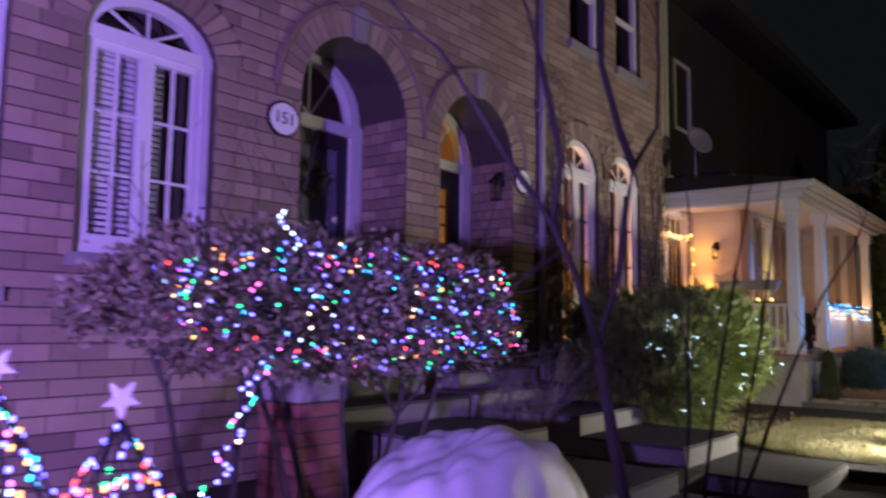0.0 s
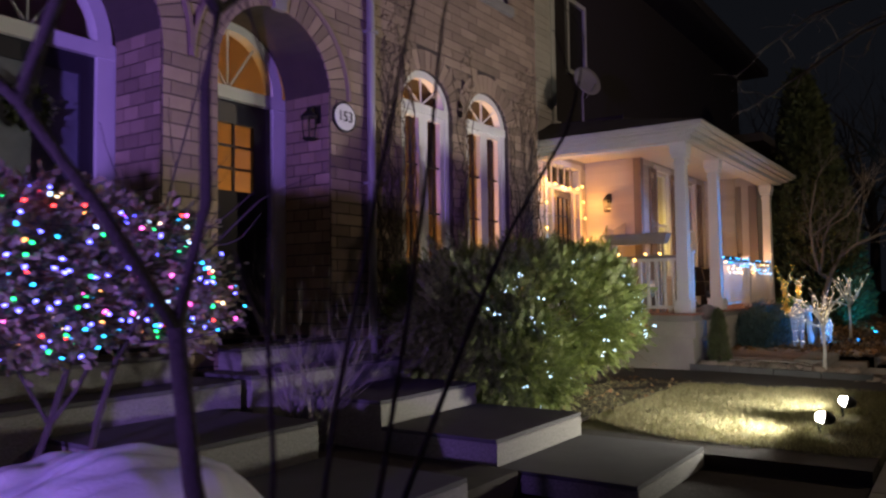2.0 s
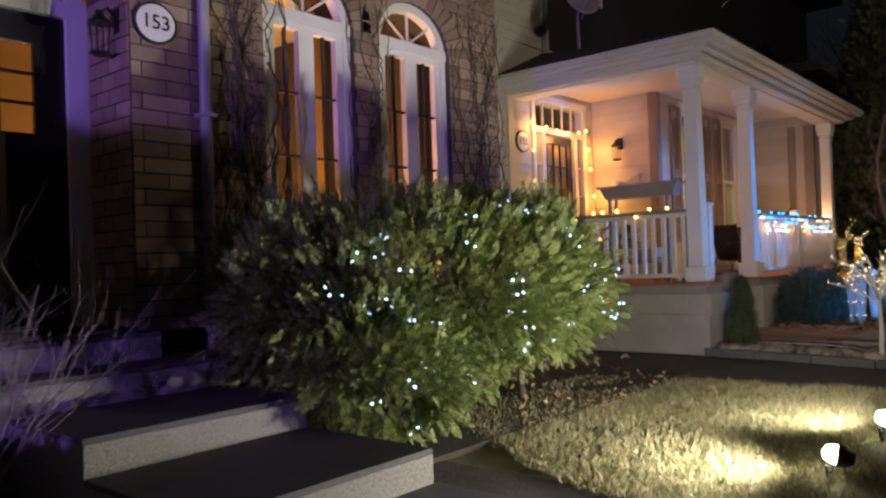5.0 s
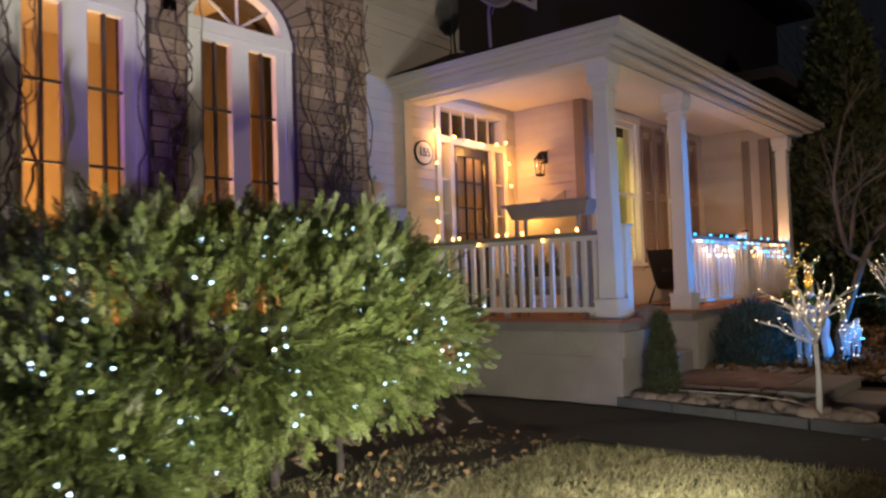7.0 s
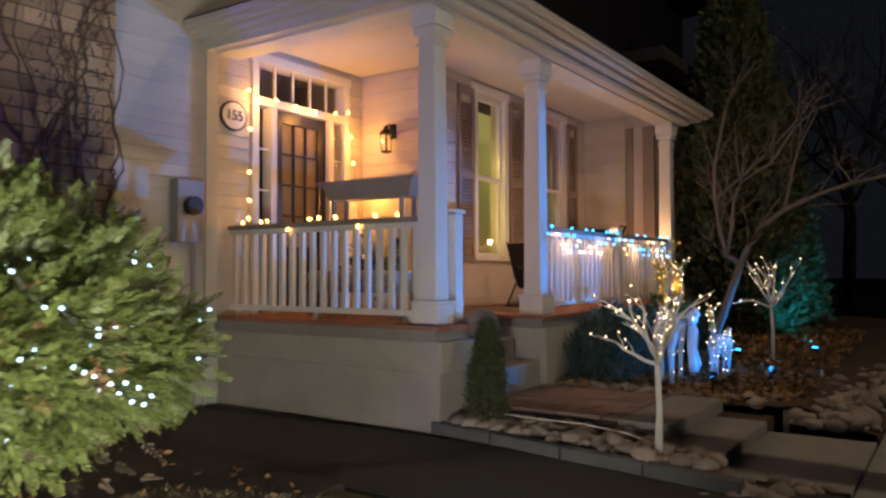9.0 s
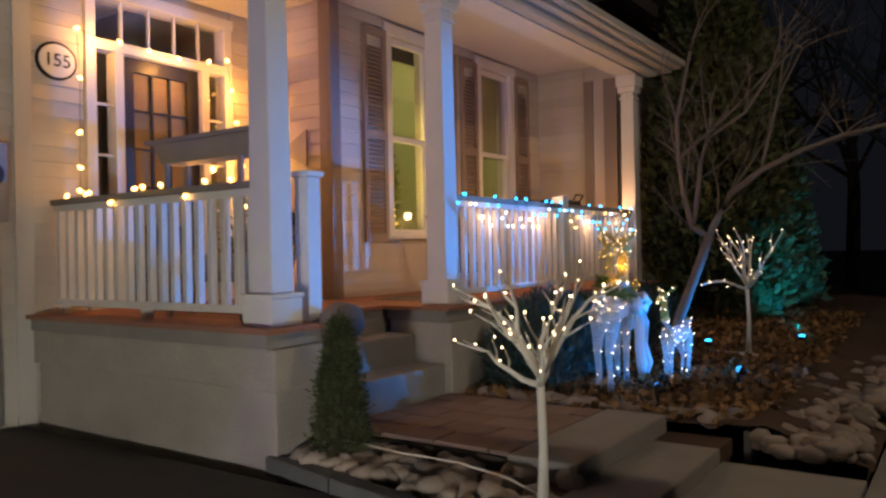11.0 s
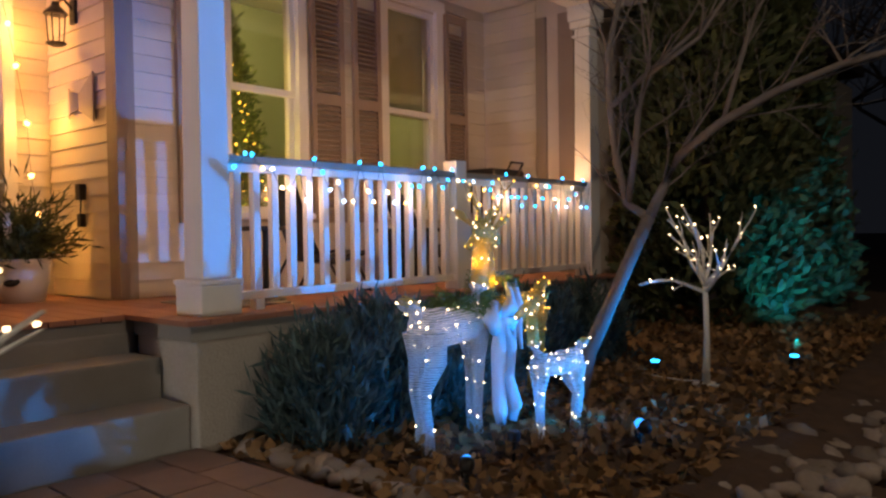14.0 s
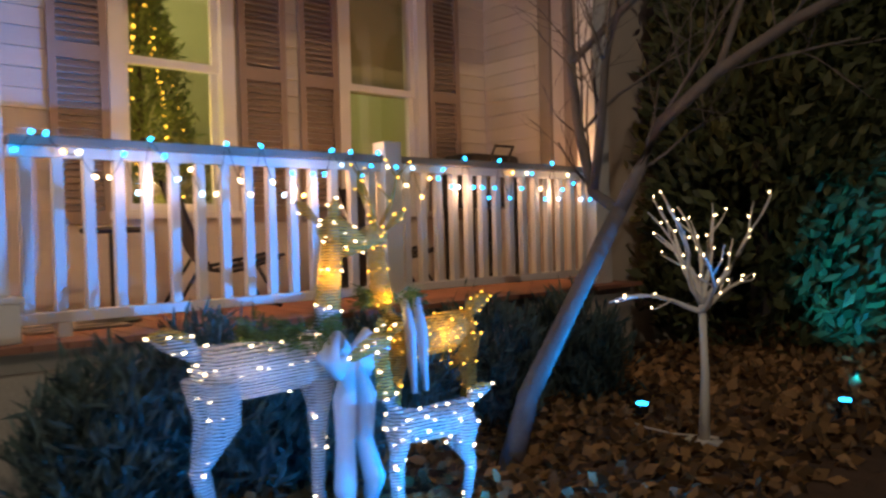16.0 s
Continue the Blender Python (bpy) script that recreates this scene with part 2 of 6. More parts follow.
def tube(bm, pts, radii, sides=7):
    pts = [Vector(p) for p in pts]
    rings = []
    up = Vector((0.31, 0.17, 0.93))
    for i, p in enumerate(pts):
        d = (pts[min(i + 1, len(pts) - 1)] - pts[max(i - 1, 0)]).normalized()
        a = d.cross(up)
        if a.length < 0.2:
            a = d.cross(Vector((1, 0, 0)))
        a.normalize()
        b = d.cross(a)
        r = radii[i] if isinstance(radii, (list, tuple)) else radii
        rings.append([bm.verts.new(p + (a * math.cos(6.2832 * k / sides) + b * math.sin(6.2832 * k / sides)) * r) for k in range(sides)])
    for q, w in zip(rings, rings[1:]):
        for k in range(sides):
            bm.faces.new((q[k], q[(k + 1) % sides], w[(k + 1) % sides], w[k]))
    bm.faces.new(rings[0][::-1])
    bm.faces.new(rings[-1])
    return bm


def lathe(bm, c, prof, sides=20):
    rings = [[bm.verts.new((c[0] + r * math.cos(6.2832 * k / sides), c[1] + r * math.sin(6.2832 * k / sides), c[2] + z)) for k in range(sides)] for r, z in prof]
    for q, w in zip(rings, rings[1:]):
        for k in range(sides):
            bm.faces.new((q[k], q[(k + 1) % sides], w[(k + 1) % sides], w[k]))
    bm.faces.new(rings[0][::-1])
    bm.faces.new(rings[-1])
    return bm


def ball(bm, c, r, sub=2, wob=0.0, squash=(1, 1, 1)):
    got = bmesh.ops.create_icosphere(bm, subdivisions=sub, radius=1)
    for v in got["verts"]:
        k = 1 + wob * noise.noise(v.co * 1.3 + Vector(c) * 3.1)
        v.co = Vector(c) + Vector((v.co.x * squash[0], v.co.y * squash[1], v.co.z * squash[2])) * r * k
    return bm


def data_of(name, bm, material, smooth=False):
    bmesh.ops.recalc_face_normals(bm, faces=bm.faces[:])
    me = bpy.data.meshes.new(name)
    bm.to_mesh(me)
    bm.free()
    me.materials.append(material)
    if smooth:
        me.polygons.foreach_set("use_smooth", [True] * len(me.polygons))
    return me


HOME = {}


def thing(name, at, label, category, group=""):
    ob = new(name)
    ob.empty_display_size = 0.1
    ob.matrix_basis = Matrix.Translation(at)
    HOME[ob] = Matrix.Translation(at)
    return tagged(ob, label, category, group)


def hang(ob, parent):
    ob.parent = parent
    ob.matrix_parent_inverse = HOME.get(parent, Matrix()).inverted()
    return ob


def part(name, bm, material, parent=None, label="", smooth=False, kind=""):
    ob = new(name, bm if isinstance(bm, bpy.types.Mesh) else data_of(name, bm, material, smooth))
    if parent:
        hang(ob, parent)
    return tagged(ob, label, kind=kind)


def piece(name, me, parent, m):
    ob = new(name, me)
    ob.matrix_basis = m
    return hang(ob, parent)


def fixed(name, bm, material, label, category=""):
    return tagged(part(name, bm, material), label, category or name.split("_")[0], kind="structure")


def soup(name, verts, faces, material, parent=None, label="", kind="stuff"):
    me = bpy.data.meshes.new(name)
    me.from_pydata(verts, [], faces)
    me.materials.append(material)
    ob = new(name, me)
    if parent:
        hang(ob, parent)
    return tagged(ob, label, kind=kind)


rng = np.random.default_rng(7)


def leaf_quads(points, outward, length, width, per, spread, droop=0.0):
    """Diamond leaves in sprays: per leaves round each point, along its outward direction with some scatter."""
    P = np.repeat(np.asarray(points, float), per, 0)
    D = np.repeat(np.asarray(outward, float), per, 0)
    n = len(P)
    P = P + rng.normal(0, spread, (n, 3))
    D = D + rng.normal(0, 0.55, (n, 3))
    D[:, 2] -= droop
    D /= np.linalg.norm(D, axis=1, keepdims=True) + 1e-9
    S = np.cross(D, rng.normal(0, 1, (n, 3)))
    S /= np.linalg.norm(S, axis=1, keepdims=True) + 1e-9
    L = (length * rng.uniform(0.6, 1.3, n))[:, None]
    Wd = (width * rng.uniform(0.7, 1.3, n))[:, None]
    V = np.stack([P, P + D * L * 0.5 + S * Wd, P + D * L, P + D * L * 0.5 - S * Wd], 1).reshape(-1, 3)
    Fc = np.arange(4 * n).reshape(-1, 4)
    return V.tolist(), Fc.tolist()


BULB = {}


def bulb_mesh(colour, r):
    key = (colour, round(r, 4))
    if key not in BULB:
        bm = bmesh.new()
        bmesh.ops.create_icosphere(bm, subdivisions=1, radius=r)
        for v in bm.verts:
            v.co.z *= 1.35
        BULB[key] = data_of("bulb_" + colour, bm, BLOOM[colour], True)
    return BULB[key]


def string_of_lights(at, label, spots, r=0.012, wire=True, cable=BLACK):
    """spots: (x, y, z, colour). One string with its cable and bulbs."""
    t = thing("string_lights", at, label, "lights")
    if wire and len(spots) > 1:
        bm = bmesh.new()
        for a, b in zip(spots, spots[1:]):
            p, q = Vector(a[:3]), Vector(b[:3])
            if (p - q).length < 0.8:
                tube(bm, [p, (p + q) / 2 - Vector((0, 0, 0.015)), q], 0.0022, 3)
        if len(bm.faces):
            part("cable", bm, cable, t, kind="stuff")
    for x, y, z, c in spots[:290]:
        piece("bulb", bulb_mesh(c, r), t, Matrix.Translation((x, y, z)) @ Euler((random.uniform(-1, 1), random.uniform(-1, 1), 0)).to_matrix().to_4x4())
    return t


def branchy(bm, p, d, length, r, depth, bend=0.25, kids=3, up=0.15, sides=6, tips=None):
    """A crooked limb that tapers and forks."""
    pts, rad = [Vector(p)], [r]
    d = Vector(d).normalized()
    steps = 5
    for i in range(steps):
        d = (d + Vector((random.gauss(0, bend), random.gauss(0, bend), random.gauss(up, bend))) * 0.35).normalized()
        pts.append(pts[-1] + d * length / steps)
        rad.append(r * (1 - 0.55 * (i + 1) / steps))
    tube(bm, pts, rad, max(3, sides))
    if tips is not None and depth == 0:
        tips.append(pts[-1])
    if depth > 0:
        for k in range(kids):
            i = random.randint(2, steps)
            side = Vector((random.gauss(0, 1), random.gauss(0, 1), random.gauss(0.3, 0.6))).normalized()
            branchy(bm, pts[i], d * 0.8 + side * 0.75, length * random.uniform(0.5, 0.75), rad[i] * 0.65, depth - 1, bend, kids, up, sides - 1, tips)
    return bm

# ---- ground ----
fixed("ground", boxes((-150, 150, -150, 150, -0.3, -0.06)), SOIL, "dark bare earth running to the distance", "ground")
pave = fixed("pavement", boxes((-0.5, 1.5, -12, 60, -0.25, -0.012)), MORTAR, "concrete pavement of large slabs", "pavement")
slab = data_of("slab", bevelled(boxes((-0.495, 1.49, 0.006, 1.494, -0.02, 0.0)), 0.006), CONC)
fixed("road", boxes((2.6, 10, -60, 120, -0.2, -0.04)), ASPH, "dark asphalt street beside the pavement", "road")
fixed("lawn_soil", boxes((-3.9, -0.52, 8.25, 12.15, -0.1, 0.03)), TURF, "short turf under the dry lawn", "lawn")
fixed("driveway", boxes((-6.0, -0.52, 12.2, 13.62, -0.1, 0.035)), ASPH, "dark strip of packed earth and asphalt", "driveway")
fixed("hedge_bed", boxes((-5.05, -3.0, 6.0, 12.16, -0.1, 0.07), (-5.05, -0.52, 1.0, 4.4, -0.1, 0.07), (-5.05, -2.4, 5.8, 6.42, -0.1, 0.12), (-3.0, -0.52, 7.9, 8.4, -0.1, 0.04)), SOIL, "dark soil bed in front of the brick house", "bed")
bm = bmesh.new()
bmesh.ops.create_grid(bm, x_segments=40, y_segments=60, size=0.5)
for v in bm.verts:
    X, Y = -3.5 + (v.co.x + 0.5) * 3.0, 15.65 + (v.co.y + 0.5) * 8.5
    v.co = (X, Y, 0.17 + 0.06 * noise.noise(Vector((X, Y, 0)) * 1.4) + 0.02 * noise.noise(Vector((X, Y, 4)) * 7) - max(0, X + 1.1) * 0.25 + max(0, Y - 18) * 0.05)
fixed("planting_bed", bm, MULCH, "planting bed of dark brown bark mulch", "bed")
fixed("path_bed", boxes((-3.45, -1.29, 13.85, 15.7, -0.1, 0.09)), MULCH, "mulch under the stones beside the path", "bed")

# kerb along the driveway, from the plinth to the pavement
kerb = thing("kerb_edging", (-2.3, 13.62, 0), "grey stone edging with rough top beside driveway", "kerb")
for k in range(4):
    a, b = k / 4, (k + 1) / 4 - 0.006
    bm = boxes((-3.5 + 2.5 * a, -3.5 + 2.5 * b, -0.055, 0.055, 0, 0.115))
    bevelled(bm, 0.008)
    for v in bm.verts:
        v.co.y += 13.82 - (v.co.x + 3.5) * 0.19
    part("kerb_stone", bm, KERB, kerb)

# ---- brick terrace, street front at x = -5.1 ----
WX = -5.1
OPEN = [(0.55, 1.9, 1.5, 3.32, 0.3), (2.38, 3.42, 1.75, 3.32, 0.36), (4.28, 5.66, 0.86, 3.3, 0.69), (6.2, 7.58, 0.86, 3.22, 0.69),
        (8.74, 9.76, 0.95, 3.42, 0.45), (10.08, 11.14, 0.95, 3.42, 0.45), (8.95, 9.85, 5.2, 6.9, 0.0), (10.35, 11.2, 5.2, 6.9, 0.0), (2.4, 3.4, 5.2, 6.9, 0.0)]
ARCHED = [o for o in OPEN if o[4] > 0]


def arch_z(o, y, grow=0.0):
    """Height of an opening's head at y; -1 outside it."""
    a, b, z0, zs, h = o
    c, w = (a + b) / 2, (b - a) / 2 + grow
    u = (y - c) / w
    if abs(u) >= 1:
        return -1
    return zs + (h + grow) * math.sqrt(1 - u * u) if h else zs


def wall_with_arches(bm, x0, x1, ya, yb, z0, z1, openings):
    cuts = {ya, yb}
    for o in openings:
        n = 22 if o[4] else 1
        c, w = (o[0] + o[1]) / 2, (o[1] - o[0]) / 2
        for k in range(n + 1):
            cuts.add(round(c - w * math.cos(math.pi * k / n), 4))
    cuts = sorted(c for c in cuts if ya <= c <= yb)
    for a, b in zip(cuts, cuts[1:]):
        if b - a < 1e-4:
            continue
        m = (a + b) / 2
        spans, low = [], (z0, z0)
        for o in sorted((o for o in openings if o[0] < m < o[1]), key=lambda o: o[2]):
            spans.append((low, (o[2], o[2])))
            low = tuple(o[3] if arch_z(o, y) < 0 else arch_z(o, y) for y in (a, b))
        spans.append((low, (z1, z1)))
        for (la, lb), (ha, hb) in spans:
            vs = [bm.verts.new(p) for p in ((x0, a, la), (x1, a, la), (x1, b, lb), (x0, b, lb), (x0, a, ha), (x1, a, ha), (x1, b, hb), (x0, b, hb))]
            for f in ((0, 1, 2, 3), (7, 6, 5, 4), (0, 4, 5, 1), (1, 5, 6, 2), (2, 6, 7, 3), (3, 7, 4, 0)):
                bm.faces.new([vs[i] for i in f])
    return bm


brick_wall = fixed("wall_brick_front", wall_with_arches(bmesh.new(), WX - 0.62, WX, -6, 12.0, -0.1, 8.5, OPEN), MORTAR, "buff brick terrace front with arched openings", "wall")
fixed("wall_brick_side", boxes((-14, WX - 0.625, 11.75, 12.0, -0.1, 8.5), (-14, WX - 0.625, -6, -5.7, -0.1, 8.5)), MORTAR, "plain side wall of the brick terrace", "wall")
fixed("wall_brick_back", boxes((-9.3, -9.1, -5.7, 11.74, -0.1, 8.5)), ROOMWALL, "plain inner back wall of the terrace", "wall")
fixed("floor_rooms", boxes((-9.1, WX - 0.625, -5.7, 11.74, 0.5, 0.84)), GREYWOOD, "wooden floor inside the terrace", "floor")
fixed("ceiling_rooms", boxes((-9.1, WX - 0.625, -5.7, 11.74, 4.4, 4.6)), CEIL, "plain ceiling inside the terrace", "ceiling")
fixed("wall_party", boxes((-9.1, WX - 0.625, 5.85, 6.05, 0.85, 4.39), (-9.1, WX - 0.625, 8.0, 8.15, 0.85, 4.39)), ROOMWALL, "plain partition walls inside the terrace", "wall")
fixed("roof_terrace", boxes((-14, WX + 0.3, -6.3, 12.05, 8.5, 8.8)), SHINGLE, "dark roof edge of the brick terrace", "roof")


def arched_window(name, o, x, label, mullions=2, rows=3, bar_mat=None, fan=True, stile=0.055):
    """White timber window with a fanlight over two casements."""
    a, b, z0, zs, h = o
    bar_mat = bar_mat or WHITE
    t = tagged(thing(name, (x, (a + b) / 2, z0), label, "window"), kind="structure")
    f = 0.075
    bm = boxes((x - 0.05, x + 0.05, a, a + f, z0, zs), (x - 0.05, x + 0.05, b - f, b, z0, zs), (x - 0.05, x + 0.06, a, b, z0, z0 + f), (x - 0.05, x + 0.065, a, b, zs - 0.05, zs + 0.05))
    c, w = (a + b) / 2, (b - a) / 2
    n = 18
    ring = []
    for k in range(n + 1):
        th = math.pi * k / n
        ring.append([(c + (w - q) * math.cos(th), zs + max(h - q, 0.02) * math.sin(th)) for q in (0.0, 0.085)])
    for (o1, i1), (o2, i2) in zip(ring, ring[1:]):
        v = [bm.verts.new((xx, *p)) for xx in (x - 0.05, x + 0.05) for p in (o1, o2, i2, i1)]
        for q in ((0, 1, 2, 3), (7, 6, 5, 4), (0, 4, 5, 1), (2, 6, 7, 3)):
            bm.faces.new([v[i] for i in q])
    part("window_frame", bm, WHITE, t)
    if fan:
        bm = bmesh.new()
        for th in (0.25, 0.5, 0.75):
            e = (c + (w - 0.06) * math.cos(math.pi * th), zs + (h - 0.06) * math.sin(math.pi * th))
            tube(bm, [(x, c, zs + 0.05), (x, *e)], 0.014, 4)
        part("fanlight_bars", bm, WHITE, t)
    for s in range(mullions):
        y0, y1 = a + f + (b - a - 2 * f) * s / mullions, a + f + (b - a - 2 * f) * (s + 1) / mullions
        bm = boxes((x - 0.03, x + 0.035, y0, y0 + stile, z0 + f, zs - 0.05), (x - 0.03, x + 0.035, y1 - stile, y1, z0 + f, zs - 0.05), (x - 0.03, x + 0.035, y0 + stile, y1 - stile, z0 + f, z0 + f + 0.07), (x - 0.03, x + 0.035, y0 + stile, y1 - stile, zs - 0.11, zs - 0.05))
        sash = part("casement", bm, WHITE, t)
        g = (z0 + f + 0.07, zs - 0.11)
        bars = [(x - 0.012, x + 0.018, (y0 + y1) / 2 - 0.01, (y0 + y1) / 2 + 0.01, *g)]
        bars += [(x - 0.012, x + 0.016, y0 + stile, y1 - stile, g[0] + (g[1] - g[0]) * k / rows - 0.01, g[0] + (g[1] - g[0]) * k / rows + 0.01) for k in range(1, rows)]
        part("glazing_bars", boxes(*bars), bar_mat, sash)
        p = part("pane", boxes((x - 0.004, x, y0 + stile - 0.005, y1 - stile + 0.005, *g)), GLASS, sash)
        p.visible_shadow = False
    bm = bmesh.new()
    vs = [bm.verts.new((x - 0.004, c + (w - 0.06) * math.cos(math.pi * k / n), zs + max(h - 0.06, 0.02) * math.sin(math.pi * k / n))) for k in range(n + 1)]
    bm.faces.new(vs)
    p = part("pane", bm, GLASS, t)
    p.visible_shadow = False
    part("window_sill", boxes((x - 0.06, WX + 0.07, a - 0.05, b + 0.05, z0 - 0.09, z0 - 0.002)), CONC, t)
    return t


arched_window("window_1", OPEN[0], WX - 0.12, "tall white arched window beside purple-lit brick")
arched_window("window_2", OPEN[1], WX - 0.12, "white arched casement window with half-drawn louvred shutters")
arched_window("window_3", OPEN[4], WX - 0.1, "tall white arched french window lit warm inside", 2, 4, DARKWOOD, stile=0.085)
arched_window("window_4", OPEN[5], WX - 0.1, "tall white arched window with fanlight, warm inside", 2, 4, DARKWOOD, stile=0.085)
for n, o in ((5, OPEN[6]), (6, OPEN[7]), (7, OPEN[8])):
    t = tagged(thing("window_%d" % n, (WX - 0.1, o[0], o[2]), "plain dark upper window with white frame", "window"), kind="structure")
    x = WX - 0.1
    part("window_frame", boxes((x - 0.04, x + 0.04, o[0], o[0] + 0.07, o[2], o[3]), (x - 0.04, x + 0.04, o[1] - 0.07, o[1], o[2], o[3]), (x - 0.04, x + 0.04, o[0] + 0.07, o[1] - 0.07, o[2], o[2] + 0.07), (x - 0.04, x + 0.04, o[0] + 0.07, o[1] - 0.07, o[3] - 0.07, o[3]), (x - 0.04, x + 0.03, o[0] + 0.07, o[1] - 0.07, 6.02, 6.08)), WHITE, t)
    part("pane", boxes((x - 0.004, x, o[0] + 0.06, o[1] - 0.06, o[2] + 0.06, o[3] - 0.06)), GLASS, t)
    part("window_sill", boxes((x - 0.1, WX + 0.08, o[0] - 0.06, o[1] + 0.06, o[2] - 0.12, o[2] - 0.002)), CONC, t)
# inner louvred shutter and curtains
bm = bmesh.new()
for k in range(30):
    z = 1.88 + k * 0.046
    box(bm, -5.34, -5.3, 2.47, 2.86, z, z + 0.03)
tagged(part("louvred_shutter", bm, WHITE), "white louvred inner shutter behind window glass", "shutter", "inner shutters")
bm = bmesh.new()
for k in range(30):
    z = 1.88 + k * 0.046
    box(bm, -5.36, -5.32, 2.93, 3.1, z, z + 0.03)
tagged(part("louvred_shutter", bm, WHITE), "narrow folded white louvred shutter behind glass", "shutter", "inner shutters")
for a, b in ((8.78, 8.9), (9.62, 9.74), (10.12, 10.24), (10.98, 11.1)):
    bm = bmesh.new()
    bmesh.ops.create_grid(bm, x_segments=24, y_segments=6, size=0.5)
    for v in bm.verts:
        u, w = v.co.x + 0.5, v.co.y + 0.5
        v.co = (-5.55 + 0.03 * math.sin(u * 30), a + (b - a) * u, 0.86 + 2.95 * w)
    tagged(part("curtain", bm, CURTAIN, smooth=True), "tan curtain hanging inside the lit window", "curtain", "window curtains")


def front_door(name, o, label, glazed, screen):
    a, b, z0, zs, h = o
    x, wa, wb = WX - 0.7, a + 0.02, b - 0.02
    t = tagged(thing(name, (x, (a + b) / 2, z0), label, "door"), kind="structure")
    c = (a + b) / 2
    n, bm = 18, boxes((x - 0.06, x + 0.06, wa - 0.05, wa + 0.13, z0, zs - 0.06), (x - 0.06, x + 0.06, wb - 0.13, wb + 0.05, z0, zs - 0.06), (x - 0.06, x + 0.08, wa - 0.05, wb + 0.05, zs - 0.06, zs + 0.06))
    w = (wb - wa) / 2
    for k in range(n):
        q = []
        for kk in (k, k + 1):
            th = math.pi * kk / n
            q += [(c + (w - s) * math.cos(th), zs + 0.06 + (h - s) * math.sin(th)) for s in (0.0, 0.13)]
        v = [bm.verts.new((xx, *p)) for xx in (x - 0.06, x + 0.06) for p in (q[0], q[2], q[3], q[1])]
        for f in ((0, 1, 2, 3), (7, 6, 5, 4), (0, 4, 5, 1), (2, 6, 7, 3)):
            bm.faces.new([v[i] for i in f])
    part("door_frame", bm, WHITE, t)
    bm = bmesh.new()
    for th in (0.3, 0.5, 0.7):
        tube(bm, [(x, c, zs + 0.05), (x, c + (w - 0.1) * math.cos(math.pi * th), zs + 0.05 + (h - 0.1) * math.sin(math.pi * th))], 0.014, 4)
    part("fanlight_bars", bm, WHITE, t)
    bm = bmesh.new()
    bm.faces.new([bm.verts.new((x - 0.01, c + (w - 0.1) * math.cos(math.pi * k / n), zs + 0.05 + (h - 0.1) * math.sin(math.pi * k / n))) for k in range(n + 1)])
    p = part("pane", bm, GLASS, t)
    da, db = wa + 0.13, wb - 0.13
    xs = x - 0.005
    if glazed:
        mid = z0 + 1.42
        leaf = boxes((xs - 0.03, xs + 0.02, da, da + 0.13, z0, zs - 0.06), (xs - 0.03, xs + 0.02, db - 0.22, db, z0, zs - 0.06), (xs - 0.03, xs + 0.02, da + 0.13, db - 0.22, z0, mid), (xs - 0.03, xs + 0.02, da + 0.13, db - 0.22, zs - 0.28, zs - 0.06))
        leaf = part("door_leaf", leaf, DARKWOOD, t)
        ga, gb, g0, g1 = da + 0.13, db - 0.22, mid, zs - 0.28
        bars = [(xs - 0.015, xs + 0.01, ga + (gb - ga) * k / 3 - 0.012, ga + (gb - ga) * k / 3 + 0.012, g0, g1) for k in (1, 2)]
        bars += [(xs - 0.014, xs + 0.009, ga, gb, g0 + (g1 - g0) * k / 3 - 0.012, g0 + (g1 - g0) * k / 3 + 0.012) for k in (1, 2)]
        part("glazing_bars", boxes(*bars), DARKWOOD, leaf)
        p = part("pane", boxes((xs - 0.01, xs - 0.006, ga, gb, g0, g1)), GLASS, leaf)
        p.visible_shadow = False
    else:
        leaf = part("door_leaf", boxes((xs - 0.03, xs + 0.02, da, da + 0.12, z0, zs - 0.06), (xs - 0.03, xs + 0.02, db - 0.12, db, z0, zs - 0.06), (xs - 0.03, xs + 0.02, da + 0.12, db - 0.12, z0, z0 + 0.35), (xs - 0.03, xs + 0.02, da + 0.12, db - 0.12, zs - 0.22, zs - 0.06), (xs - 0.025, xs + 0.015, da + 0.12, db - 0.12, 1.9, 1.98)), DARKWOOD, t)
        part("curtain_panel", boxes((xs - 0.02, xs - 0.01, da + 0.12, db - 0.12, z0 + 0.35, zs - 0.22)), SCREEN, leaf, "pale patterned curtain behind glass")
    bm = bmesh.new()
    ball(bm, (xs + 0.06, db - 0.07, z0 + 1.0), 0.032)
    tube(bm, [(xs + 0.01, db - 0.07, z0 + 1.0), (xs + 0.06, db - 0.07, z0 + 1.0)], 0.012)
    part("door_handle", bm, BLACK, leaf, smooth=True)
    part("threshold", boxes((x - 0.06, WX - 0.002, a + 0.003, b - 0.003, z0 - 0.02, z0)), CONC, t)
    return t


front_door("door_1", OPEN[2], "dark door with curtained glass in arched brick recess", False, True)
front_door("door_2", OPEN[3], "dark nine-pane glazed door lit warm from inside", True, False)
# wreath on the first door
wr = thing("wreath", (-5.74, 4.97, 2.75), "small green wreath hung on the dark door", "wreath")
P, D = [], []
for k in range(160):
    th = random.uniform(0, 6.283)
    P.append((-5.74 + random.gauss(0, 0.015), 4.97 + 0.13 * math.cos(th), 2.72 + 0.13 * math.sin(th)))
    D.append((0.6, math.cos(th), math.sin(th)))
soup("leaves", *leaf_quads(P, D, 0.05, 0.012, 4, 0.02), CONIFER, wr)


